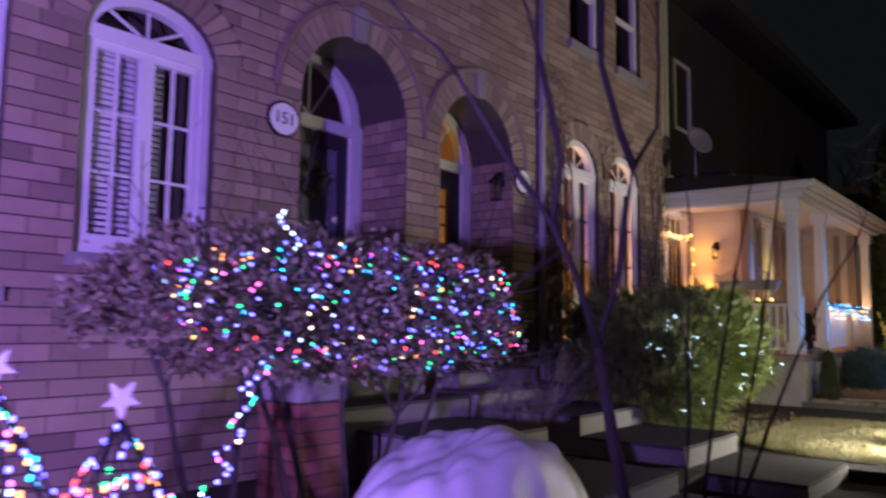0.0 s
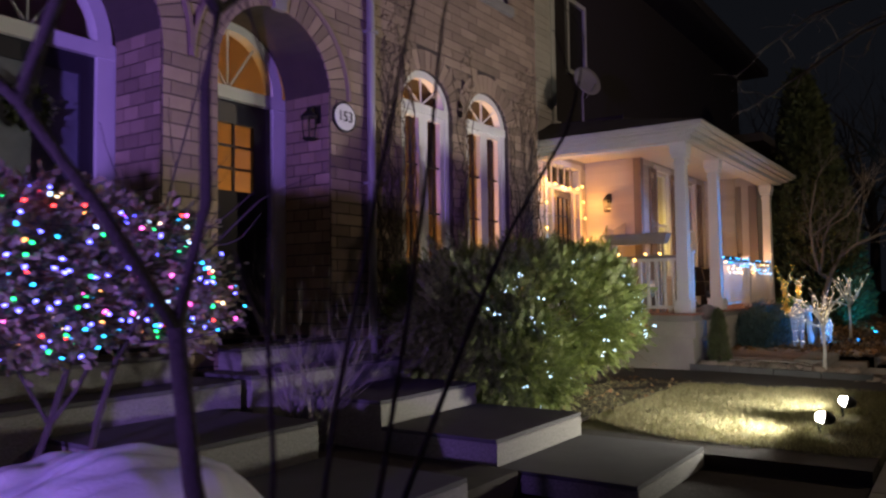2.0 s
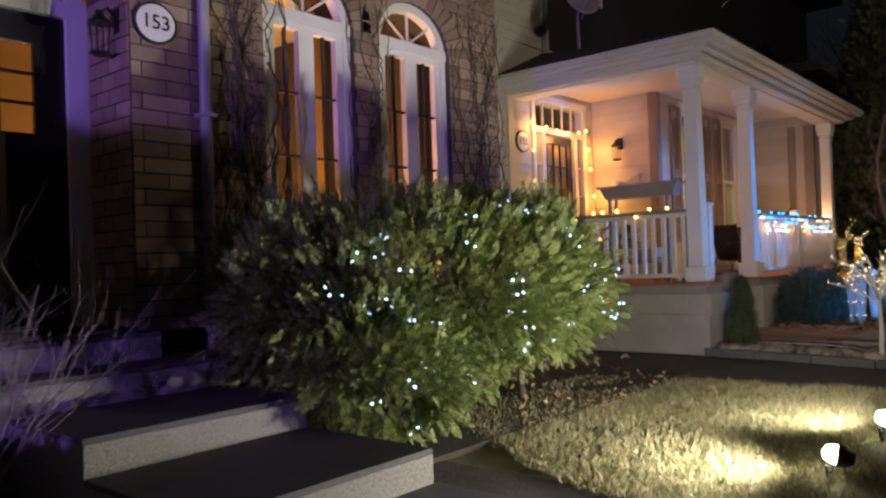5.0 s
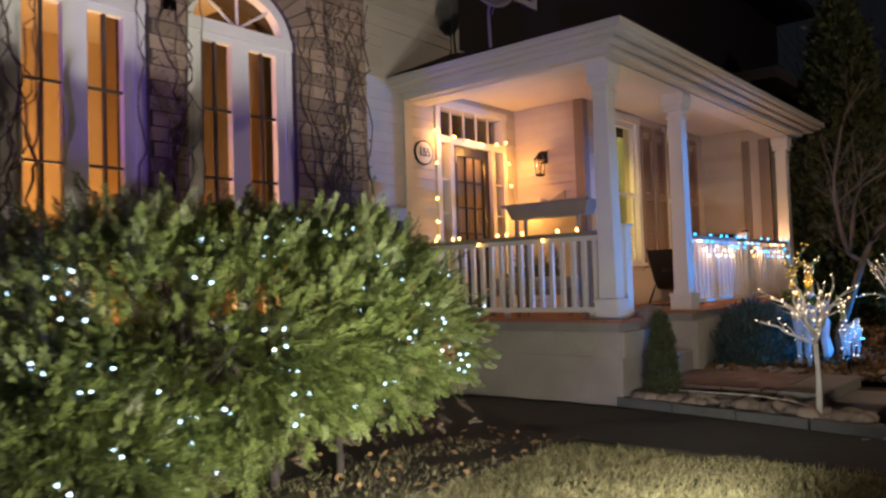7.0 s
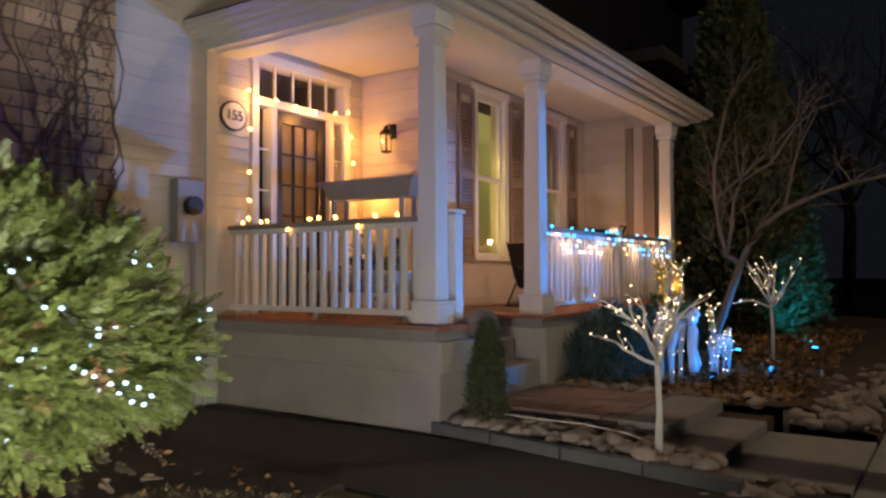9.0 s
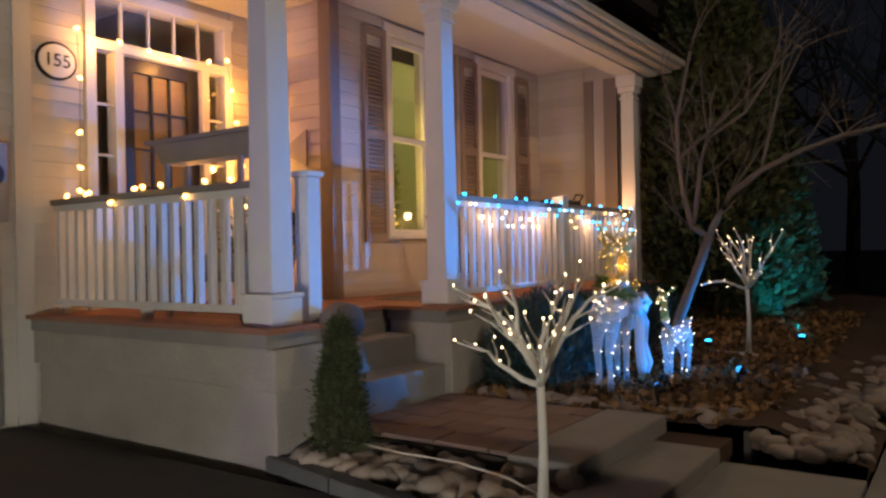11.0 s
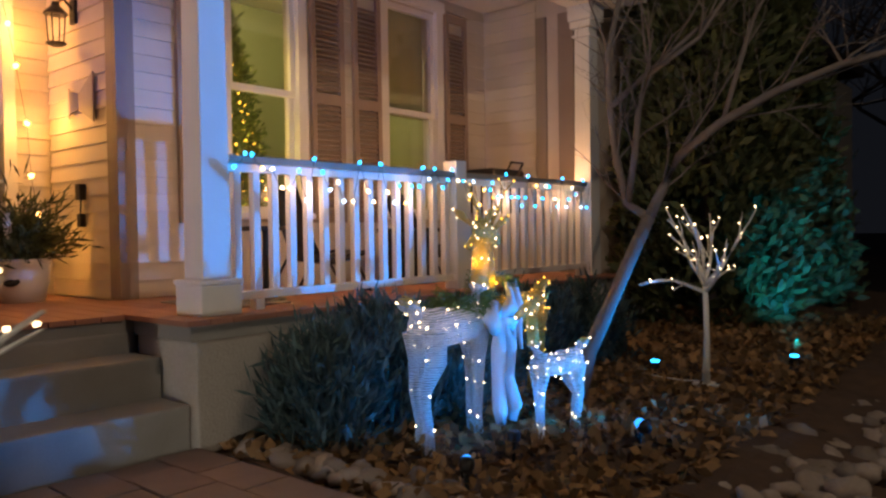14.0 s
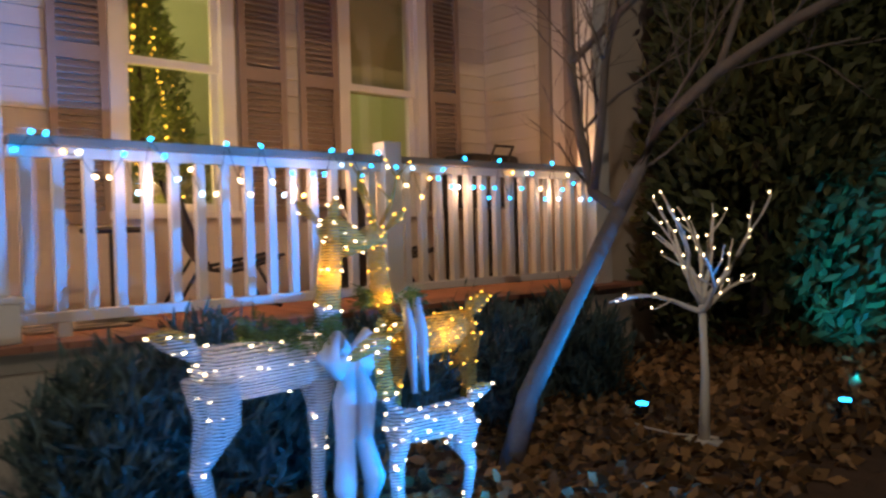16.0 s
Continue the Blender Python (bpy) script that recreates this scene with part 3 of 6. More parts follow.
def plaque(number, y, z, x, label):
    t = thing("house_number_plaque", (x, y, z), label, "sign", "house number plaques")

    def oval(w, h, x0, x1):
        bm = bmesh.new()
        n = 32
        q = [[bm.verts.new((xx, y + w * math.cos(6.2832 * k / n), z + h * math.sin(6.2832 * k / n))) for k in range(n)] for xx in (x0, x1)]
        for k in range(n):
            bm.faces.new((q[0][k], q[0][(k + 1) % n], q[1][(k + 1) % n], q[1][k]))
        bm.faces.new(q[0][::-1])
        bm.faces.new(q[1])
        return bm
    part("rim", oval(0.17, 0.155, x, x + 0.02), BLACK, t)
    part("face", oval(0.15, 0.135, x + 0.02, x + 0.026), PLAQUE, t)
    if number:
        cu = bpy.data.curves.new("number", "FONT")
        cu.body, cu.size, cu.align_x, cu.align_y, cu.extrude = number, 0.15, "CENTER", "CENTER", 0.002
        cu.materials.append(BLACK)
        ob = new("number", cu)
        ob.matrix_basis = Matrix.Translation((x + 0.031, y, z)) @ Matrix(((0, 0, 1, 0), (1, 0, 0, 0), (0, 1, 0, 0), (0, 0, 0, 1)))
        hang(ob, t)
    return t


plaque("151", 4.08, 3.02, WX + 0.012, "white oval house number 151 with black rim on brick")
plaque("153", 7.77, 3.05, WX + 0.012, "white oval house number 153 with black rim on brick")
# wall lantern in the second recess
def lantern(x, y, z, nx, ny, label):
    t = thing("wall_lantern", (x, y, z), label, "lamp", "wall lanterns")
    cx, cy = x + nx * 0.13, y + ny * 0.13
    part("backplate", bevelled(boxes((x - 0.045, x + 0.045, y - 0.012, y + 0.012, z + 0.02, z + 0.2) if ny else (x - 0.012, x + 0.012, y - 0.045, y + 0.045, z + 0.02, z + 0.2)), 0.004), BLACK, t)
    part("arm", tube(bmesh.new(), [(x, y, z + 0.12), (x + nx * 0.07, y + ny * 0.07, z + 0.19), (cx, cy, z + 0.15)], 0.011), BLACK, t)
    part("roof", lathe(bmesh.new(), (cx, cy, z), [(0.025, 0.16), (0.03, 0.13), (0.085, 0.075), (0.085, 0.065)], 12), BLACK, t)
    bm = bmesh.new()
    for k in range(4):
        th = 0.785 + 1.5708 * k
        tube(bm, [(cx + 0.07 * math.cos(th), cy + 0.07 * math.sin(th), z + 0.066), (cx + 0.055 * math.cos(th), cy + 0.055 * math.sin(th), z - 0.14)], 0.006, 4)
    part("cage", bm, BLACK, t)
    part("glass", lathe(bmesh.new(), (cx, cy, z), [(0.05, -0.138), (0.062, 0.06)], 12), GLASS, t)
    part("base", lathe(bmesh.new(), (cx, cy, z), [(0.04, -0.165), (0.07, -0.15), (0.07, -0.141)], 12), BLACK, t)


lantern(-5.25, 7.575, 2.95, 0, -1, "black metal wall lantern, unlit, in brick recess")
# hood mouldings and keystones over the door recesses
for o in OPEN[2:4]:
    c, w, h = (o[0] + o[1]) / 2, (o[1] - o[0]) / 2, o[4]
    t = tagged(thing("trim_arch", (WX, c, o[3]), "brick hood moulding and stone keystone over recess", "trim"), kind="structure")
    ring = [(WX + 0.02, c + (w + 0.27) * math.cos(math.pi * k / 24), o[3] + (h + 0.27) * math.sin(math.pi * k / 24)) for k in range(25)]
    part("hood_moulding", tube(bmesh.new(), ring, 0.032, 6), BRICK, t)
    bm = boxes((WX - 0.02, WX + 0.05, c - 0.07, c + 0.07, o[3] + h - 0.02, o[3] + h + 0.3))
    for v in bm.verts:
        if v.co.z > o[3] + h + 0.1:
            v.co.y = c + (v.co.y - c) * 1.35
    part("keystone", bevelled(bm, 0.008), CONC, t)
# downpipe with brackets, vine and brick pillar
pipe = thing("downpipe", (WX + 0.07, 8.14, 0.1), "grey painted round downpipe on the brick wall", "pipe")
part("pipe", tube(bmesh.new(), [(WX + 0.07, 8.14, 0.1), (WX + 0.07, 8.14, 8.4)], 0.045, 12), PIPE, pipe, smooth=True)
for z in (0.8, 2.4, 4.0, 5.6):
    part("bracket", boxes((WX, WX + 0.13, 8.08, 8.2, z, z + 0.03)), PIPE, pipe)


def vine(y0, y1, seeds, label, top):
    t = thing("climbing_vine", (WX + 0.03, (y0 + y1) / 2, 0.1), label, "vine", "bare vines")
    bm = bmesh.new()
    for k in range(seeds):
        y, z = random.uniform(y0, y1), 0.1
        pts, rad = [], []
        r = random.uniform(0.007, 0.016)
        while z < top * random.uniform(0.8, 1.05) and len(pts) < 60:
            pts.append((WX + 0.02 + random.uniform(0, 0.03), y, z))
            rad.append(r * (1 - z / (top + 1.5)))
            z += random.uniform(0.06, 0.16)
            y += random.gauss(0, 0.045) + (0.015 if z > 3 else 0) * (1 if k % 2 else -1)
            y = min(max(y, y0 - 0.15), y1 + 0.15)
        if len(pts) > 2:
            tube(bm, pts, rad, 4)
    part("stem", bm, IVY, t)
    P = [(WX + random.uniform(0.02, 0.09), random.uniform(y0, y1), random.uniform(0.3, top)) for k in range(int((y1 - y0) * top * 110))]
    P = [p for p in P if not any(arch_z(o, p[1], 0.03) > p[2] > o[2] for o in OPEN)]
    soup("twig_mat", *leaf_quads(P, [(0.4, 0, 0.5)] * len(P), 0.09, 0.006, 3, 0.05), IVY, t)
    return t


vine(8.3, 8.8, 20, "bare woody vine climbing the brick", 4.6)
vine(11.3, 11.9, 16, "bare woody vine at the brick corner", 4.4)
vine(9.8, 10.04, 7, "thin bare vine between the arched windows", 4.4)

# front steps
def step_flight(label, rows):
    """rows: (x0, x1, y0, y1, z0, z1) of each tread block."""
    t = thing("front_steps", (rows[0][1], rows[0][2], 0), label, "steps", "front steps")
    for x0, x1, y0, y1, z0, z1 in rows:
        part("tread", bevelled(boxes((x0, x1 - 0.004, y0, y1, z1 - 0.03, z1)), 0.006), SLABTOP, t)
        part("riser_block", bevelled(boxes((x0, x1, y0 + 0.004, y1 - 0.004, z0, z1 - 0.031)), 0.006), AGG, t)


step_flight("wide exposed-aggregate concrete steps up to the glazed door", [(-2.6, -1.62, 6.5, 7.88, -0.05, 0.1), (-3.6, -2.6, 6.5, 7.86, -0.05, 0.28), (-4.45, -3.6, 6.5, 7.85, -0.05, 0.47), (-5.09, -4.45, 6.0, 8.05, -0.05, 0.66), (-5.09, -4.8, 6.2, 7.6, 0.661, 0.84)])
step_flight("smooth concrete steps up to the curtained door", [(-2.35, -1.3, 4.42, 5.8, -0.05, 0.06), (-3.45, -2.35, 4.42, 5.75, -0.05, 0.22), (-4.45, -3.45, 4.42, 5.68, -0.05, 0.46), (-5.09, -4.45, 4.0, 5.9, -0.05, 0.64), (-5.09, -4.8, 4.3, 5.66, 0.641, 0.84)])
pil = thing("brick_pillar", (-4.0, 3.45, 0.0), "short red brick pillar with pale stone cap", "pillar")
for k in range(8):
    part("brick_course", bevelled(boxes((-4.2, -3.8, 3.25, 3.65, 0.07 + k * 0.09, 0.07 + k * 0.09 + 0.08)), 0.006), BRICK_RED, pil)
part("core", boxes((-4.19, -3.81, 3.26, 3.64, 0.05, 0.8)), MORTAR, pil)
part("cap", bevelled(boxes((-4.24, -3.76, 3.21, 3.69, 0.8, 0.99)), 0.015), CONC, pil)

# ---- timber-sided house with porch ----
SX, WWX, SY, EY, DZ = -6.14, -5.02, 16.03, 20.27, 0.88


def siding_wall(name, axis, at, face, a, b, z0, z1, holes, label, thick=0.2):
    """Wall along x or y with clapboards on the side that face (+1 or -1) looks to. holes: (a, b, z0, z1)."""
    bm = bmesh.new()

    def slabs(u0, u1, q0, q1, back, front, target):
        if axis == "y":
            box(target, min(back, front), max(back, front), u0, u1, q0, q1)
        else:
            box(target, u0, u1, min(back, front), max(back, front), q0, q1)
    zc = sorted({z0, z1, *[h[2] for h in holes], *[h[3] for h in holes]})
    for q0, q1 in zip(zc, zc[1:]):
        u = a
        for h in sorted(h for h in holes if h[2] <= q0 and h[3] >= q1):
            if h[0] > u:
                slabs(u, h[0], q0, q1, at - face * thick, at, bm)
            u = h[1]
        if u < b:
            slabs(u, b, q0, q1, at - face * thick, at, bm)
    w = fixed(name, bm, SIDING, label, "wall")
    return w


def clapboards(wall, axis, at, face, a, b, z0, z1, holes, step=0.125):
    z = z0
    while z < z1 - 0.02:
        zt = min(z + step + 0.015, z1)
        runs, u = [], a
        for h in sorted(h for h in holes if h[2] < zt and h[3] > z + 0.02):
            if h[0] - u > 0.03:
                runs.append((u, h[0]))
            u = max(u, h[1])
        if b - u > 0.03:
            runs.append((u, b))
        for p, q in runs:
            bm = bmesh.new()
            prof = ((0.002, z), (0.024, z), (0.006, zt), (0.002, zt))
            ring = []
            for s in (p, q):
                ring.append([bm.verts.new(((at + face * d), s, zz) if axis == "y" else (s, at + face * d, zz)) for d, zz in prof])
            for k in range(4):
                bm.faces.new((ring[0][k], ring[0][(k + 1) % 4], ring[1][(k + 1) % 4], ring[1][k]))
            bm.faces.new(ring[0][::-1])
            bm.faces.new(ring[1])
            part("clapboard", bm, SIDING, wall)
        z += step


DOOR = (14.24, 15.74, DZ, 3.57)
W1, W2 = (16.9, 17.64, 1.5, 3.57), (18.68, 19.46, 1.5, 3.57)
wall_a = siding_wall("wall_porch_door", "y", SX, 1, 12.01, 16.03, -0.1, 9, [DOOR, (14.75, 16.04, 4.3, 9)], "cream clapboard wall round the porch door")
wall_b = siding_wall("wall_porch_return", "x", SY, -1, SX + 0.002, WWX - 0.21, -0.1, 4.3, [], "cream clapboard return wall on the porch")
wall_c = siding_wall("wall_porch_windows", "y", WWX, 1, SY, EY, -0.1, 4.3, [W1, W2], "cream clapboard wall with two sash windows")
wall_d = siding_wall("wall_porch_end", "x", EY, -1, WWX - 0.2, -3.85, -0.1, 4.3, [], "cream clapboard end wall of the porch")
fixed("wall_wing_front", boxes((-4.05, -3.85, EY + 0.21, 32, -0.1, 4.3)), SIDING, "plain clapboard front of the far wing", "wall")
fixed("wall_house_back", boxes((-10.2, -10, 12.01, 32, -0.1, 9), (-10, SX - 0.21, 12.01, 12.2, -0.1, 9)), ROOMGREEN, "plain inner wall of the timber house", "wall")
fixed("wall_room", boxes((-10, SX - 0.21, 16.1, 16.3, 0.7, 4.3), (-10, WWX - 0.21, 20.0, 20.19, 0.7, 4.3), (-8.3, -8.2, 16.31, 19.99, 0.7, 4.3)), ROOMGREEN, "olive painted room walls", "wall")
fixed("floor_house", boxes((-10, SX - 0.21, 12.21, 16.09, 0.5, 0.88), (-8.19, WWX - 0.21, 16.31, 19.99, 0.5, 0.88)), GREYWOOD, "wooden floor inside the timber house", "floor")
fixed("ceiling_house", boxes((-10, WWX - 0.21, 16.04, 20.19, 4.31, 4.5), (-10, SX - 0.21, 12.21, 16.02, 4.31, 4.5)), CEIL, "plain ceiling inside the timber house", "ceiling")
fixed("wall_upper", boxes((-10, -6.9, 14.76, 32, 4.51, 9), (-10, -6.345, 14.55, 14.755, 4.51, 9)), SHINGLE, "dark shingled upper storey set back above the porch", "wall")
fixed("trim_upper_corner", boxes((SX + 0.002, SX + 0.04, 14.6, 14.76, 4.3, 9)), TRIM, "pale corner board of the upper storey", "trim")
fixed("roof_wing", boxes((-10, -3.6, 20.0, 32, 4.51, 4.7), (-10, -5.3, 16.0, 20.0, 4.51, 4.6)), SHINGLE, "dark flat roof over the far wing", "roof")
fixed("roof_house", boxes((-10.5, -5.8, 12.0, 32, 9, 9.3)), SHINGLE, "dark roof edge of the timber house", "roof")
fixed("trim_corner", boxes((WWX - 0.005, WWX + 0.035, SY - 0.035, SY + 0.1, DZ, 3.78), (WWX - 0.11, WWX - 0.006, SY - 0.036, SY - 0.002, DZ, 3.78)), TAUPE, "taupe corner board between porch walls", "trim")
fixed("trim_porch_left", boxes((SX, SX + 0.05, 13.62, 13.76, 0.0, 3.6)), TRIM, "pale corner board at the porch's end", "trim")
fixed("trim_end", boxes((-4.02, -3.84, EY - 0.045, EY - 0.002, DZ, 3.55), (-4.3, -4.18, EY - 0.04, EY - 0.002, DZ, 3.55)), TAUPE, "taupe boards at the end wall", "trim")

# deck, plinth, steps
deck = fixed("porch_deck", boxes((SX, -3.42, 13.72, 14.34, DZ - 0.12, DZ - 0.03), (SX, -4.02, 14.34, 15.58, DZ - 0.12, DZ - 0.03), (WWX, -3.42, 15.58, EY, DZ - 0.12, DZ - 0.03)), CONC, "raised porch deck of painted boards", "deck")
for k in range(47):
    y = 13.68 + k * 0.142
    x1 = -4.0 if 14.3 < y < 15.5 else -3.36
    x0 = SX if y < 15.95 else WWX
    part("deck_board", boxes((x0, x1, y, y + 0.136, DZ - 0.03, DZ)), DECKWOOD, deck)
plinth = fixed("plinth", bevelled(boxes((SX, -3.44, 13.8, 14.33, -0.1, DZ - 0.121)), 0.012), STUCCO, "cracked pale stucco plinth under the porch", "plinth")
part("ledge", bevelled(boxes((SX, -3.38, 13.74, 14.35, 0.5, DZ - 0.122)), 0.02), STUCCO, plinth)
plinth2 = fixed("plinth_front", bevelled(boxes((-3.9, -3.42, 15.6, EY, -0.1, DZ - 0.121)), 0.012), STUCCO, "pale stucco plinth under the porch rail", "plinth")
part("pier", bevelled(boxes((-4.0, -3.38, 15.59, 16.05, -0.1, DZ - 0.122)), 0.015), STUCCO, plinth2)
st = thing("porch_steps", (-3.5, 15, 0.2), "worn concrete porch steps with three risers", "steps")
for x0, x1, z in ((-4.3, -4.01, 0.779), (-4.3, -3.73, 0.66), (-4.3, -3.44, 0.43)):
    part("step", bevelled(boxes((x0, x1, 14.352, 15.585, 0.05, z)), 0.018), CONC, st)
rock = thing("round_stone", (-3.36, 14.3, DZ - 0.1), "round grey granite stone on the porch corner", "stone")
part("stone", ball(bmesh.new(), (-3.36, 14.3, DZ + 0.0), 0.15, 3, 0.25, (1, 1.1, 0.75)), STONE, rock, smooth=True)


def porch_post(x, y, label, base=True, top=3.45):
    t = thing("porch_post", (x, y, DZ), label, "post", "porch posts")
    if base:
        part("pedestal", bevelled(boxes((x - 0.13, x + 0.13, y - 0.13, y + 0.13, DZ, DZ + 0.17)), 0.008), WHITE, t)
        part("pedestal_cap", bevelled(boxes((x - 0.14, x + 0.14, y - 0.14, y + 0.14, DZ + 0.171, DZ + 0.2)), 0.008), WHITE, t)
    bm = bmesh.new()
    box(bm, x - 0.095, x + 0.095, y - 0.095, y + 0.095, DZ + (0.2 if base else 0), 3.28)
    for v in bm.verts:
        if v.co.z > 3:
            v.co.x, v.co.y = x + (v.co.x - x) * 0.86, y + (v.co.y - y) * 0.86
    part("shaft", bevelled(bm, 0.01), WHITE, t)
    part("necking", bevelled(boxes((x - 0.1, x + 0.1, y - 0.1, y + 0.1, 3.19, 3.22)), 0.005), WHITE, t)
    part("capital", bevelled(boxes((x - 0.115, x + 0.115, y - 0.115, y + 0.115, 3.281, 3.35)), 0.012), WHITE, t)
    part("abacus", bevelled(boxes((x - 0.13, x + 0.13, y - 0.13, y + 0.13, 3.351, 3.5)), 0.008), WHITE, t)


porch_post(-3.59, 13.93, "square white porch post at the corner by the hedge")
porch_post(-3.6, 15.81, "square white porch post beside the steps, lit blue")
porch_post(-3.6, 20.06, "square white porch post at the far end", False)
newel = thing("newel_post", (-3.6, 14.26, DZ), "short square white newel beside the corner post", "post")
part("shaft", bevelled(boxes((-3.66, -3.54, 14.2, 14.32, DZ, 1.82)), 0.008), WHITE, newel)
part("cap", bevelled(boxes((-3.68, -3.52, 14.18, 14.34, 1.821, 1.86)), 0.01), WHITE, newel)


def railing(label, p, q, n, mid=()):
    """Rail from p to q at deck level, with n balusters."""
    p, q = Vector((*p, 0)), Vector((*q, 0))
    t = thing("porch_railing", (p + q) / 2 + Vector((0, 0, DZ)), label, "railing", "porch railings")
    along_y = abs(q.y - p.y) > abs(q.x - p.x)

    def bar(w, z0, z1, a=p, b=q):
        if along_y:
            return boxes((a.x - w, a.x + w, a.y, b.y, z0, z1))
        return boxes((a.x, b.x, a.y - w, a.y + w, z0, z1))
    part("top_rail", bevelled(bar(0.05, 1.742, 1.787), 0.01), GREYWOOD, t)
    part("sub_rail", bar(0.022, 1.692, 1.741), WHITE, t)
    part("bottom_rail", bevelled(bar(0.03, 0.945, 0.995), 0.006), WHITE, t)
    me = data_of("baluster", bevelled(boxes((-0.024, 0.024, -0.024, 0.024, 0.996, 1.691)), 0.004), WHITE)
    for k in range(n):
        piece("baluster", me, t, Matrix.Translation(p + (q - p) * ((k + 0.5) / n)))
    for s in (0.05, 0.5, 0.95):
        c = p + (q - p) * s
        part("foot_block", boxes((c.x - 0.03, c.x + 0.03, c.y - 0.03, c.y + 0.03, DZ, 0.944)), WHITE, t)
    for s in mid:
        c = p + (q - p) * s
        part("middle_post", bevelled(boxes((c.x - 0.065, c.x + 0.065, c.y - 0.065, c.y + 0.065, DZ, 1.872)), 0.01), WHITE, t)
    return t


railing("white porch railing with grey cap beside the hedge", (-6.08, 13.93), (-3.69, 13.93), 18)
railing("long white porch railing hung with coloured lights", (-3.6, 15.93), (-3.6, 20.1), 31, (0.5,))

# porch roof: ceiling, beam, cornice, shingles
fixed("ceiling_porch", boxes((SX + 0.03, -3.75, 14.01, SY - 0.03, 3.74, 3.8), (WWX + 0.03, -3.75, SY - 0.03, EY - 0.03, 3.74, 3.8)), CEIL, "painted board ceiling of the porch", "ceiling")
fixed("trim_porch_beam", boxes((SX + 0.05, -3.46, 13.74, 14.02, 3.501, 3.735), (-3.75, -3.46, 14.021, EY, 3.502, 3.735)), WHITE, "white beam above the porch posts", "trim")
cor = fixed("trim_cornice", boxes((SX + 0.05, -3.34, 13.62, 13.739, 3.52, 3.62), (-3.459, -3.34, 13.74, EY + 0.1, 3.52, 3.62)), TRIM, "stepped pale cornice round the porch roof", "trim")
for e, z0, z1 in ((0.1, 3.6, 3.65), (0.19, 3.651, 3.69), (0.24, 3.691, 3.76)):
    part("moulding", bevelled(boxes((SX - 0.02, -3.34 + e, 13.62 - e, 13.739, z0, z1), (-3.459, -3.34 + e, 13.7395, EY + 0.3 + e, z0, z1)), 0.01), TRIM, cor)
bm = bmesh.new()
v = [bm.verts.new(p) for p in ((SX - 0.02, 13.37, 3.765), (-3.09, 13.37, 3.765), (-3.09, EY + 0.55, 3.765), (SX - 0.02, EY + 0.55, 3.81), (SX - 0.02, 14.6, 4.3), (WWX, 15.0, 4.3), (WWX, EY + 0.55, 4.3), (SX - 0.02, EY + 0.55, 4.3))]
for f in ((0, 1, 5, 4), (1, 2, 6, 5), (4, 5, 6, 7), (0, 4, 7, 3), (2, 3, 7, 6)):
    bm.faces.new([v[i] for i in f])
fixed("roof_porch", bm, SHINGLE, "low dark shingled porch roof", "roof")


# door and sash windows
def sash_window(name, o, x, label):
    a, b, z0, z1 = o
    t = tagged(thing(name, (x, (a + b) / 2, z0), label, "window"), kind="structure")
    part("window_frame", boxes((x - 0.1, x + 0.04, a - 0.07, a + 0.03, z0, z1 + 0.02), (x - 0.1, x + 0.04, b - 0.03, b + 0.07, z0, z1 + 0.02), (x - 0.1, x + 0.05, a - 0.09, b + 0.09, z1 + 0.021, z1 + 0.13)), WHITE, t)
    part("window_sill", bevelled(boxes((x - 0.1, x + 0.08, a - 0.1, b + 0.1, z0 - 0.05, z0 - 0.001)), 0.006), WHITE, t)
    m = 2.52
    for xx, q0, q1 in ((x - 0.03, m - 0.03, z1), (x - 0.06, z0, m + 0.03)):
        s = part("sash", boxes((xx - 0.02, xx + 0.02, a + 0.03, a + 0.08, q0, q1), (xx - 0.02, xx + 0.02, b - 0.08, b - 0.03, q0, q1), (xx - 0.02, xx + 0.02, a + 0.08, b - 0.08, q0, q0 + 0.055), (xx - 0.02, xx + 0.02, a + 0.08, b - 0.08, q1 - 0.055, q1)), WHITE, t)
        p = part("pane", boxes((xx - 0.003, xx + 0.001, a + 0.07, b - 0.07, q0 + 0.05, q1 - 0.05)), GLASS, s)
        p.visible_shadow = False
    return t


sash_window("window_8", W1, WWX, "white sash window with a lit christmas tree behind")
sash_window("window_9", W2, WWX, "white sash window with an olive blind inside")


def louvre_shutter(a, b, x, z0, z1):
    t = thing("shutter", (x, (a + b) / 2, z0), "taupe louvred wooden shutter beside the sash window", "shutter", "porch shutters")
    part("shutter_frame", boxes((x, x + 0.035, a, a + 0.05, z0, z1), (x, x + 0.035, b - 0.05, b, z0, z1), (x, x + 0.034, a + 0.05, b - 0.05, z0, z0 + 0.08), (x, x + 0.034, a + 0.05, b - 0.05, z1 - 0.08, z1), (x, x + 0.034, a + 0.05, b - 0.05, 2.46, 2.56)), SHUTTER, t)
    bm = bmesh.new()
    box(bm, -0.004, 0.004, a + 0.05, b - 0.05, -0.022, 0.022)
    bmesh.ops.rotate(bm, verts=bm.verts, matrix=Matrix.Rotation(radians(-38), 3, "Y"))
    me = data_of("slat", bm, SHUTTER)
    for k in range(44):
        z = z0 + 0.1 + k * 0.0435
        if z < z1 - 0.1 and not 2.44 < z < 2.58:
            piece("slat", me, t, Matrix.Translation((x + 0.017, 0, z)))


for a, b in ((16.46, 16.82), (17.74, 18.12), (18.24, 18.59), (19.55, 19.9)):
    louvre_shutter(a, b, WWX + 0.026, 1.42, 3.6)

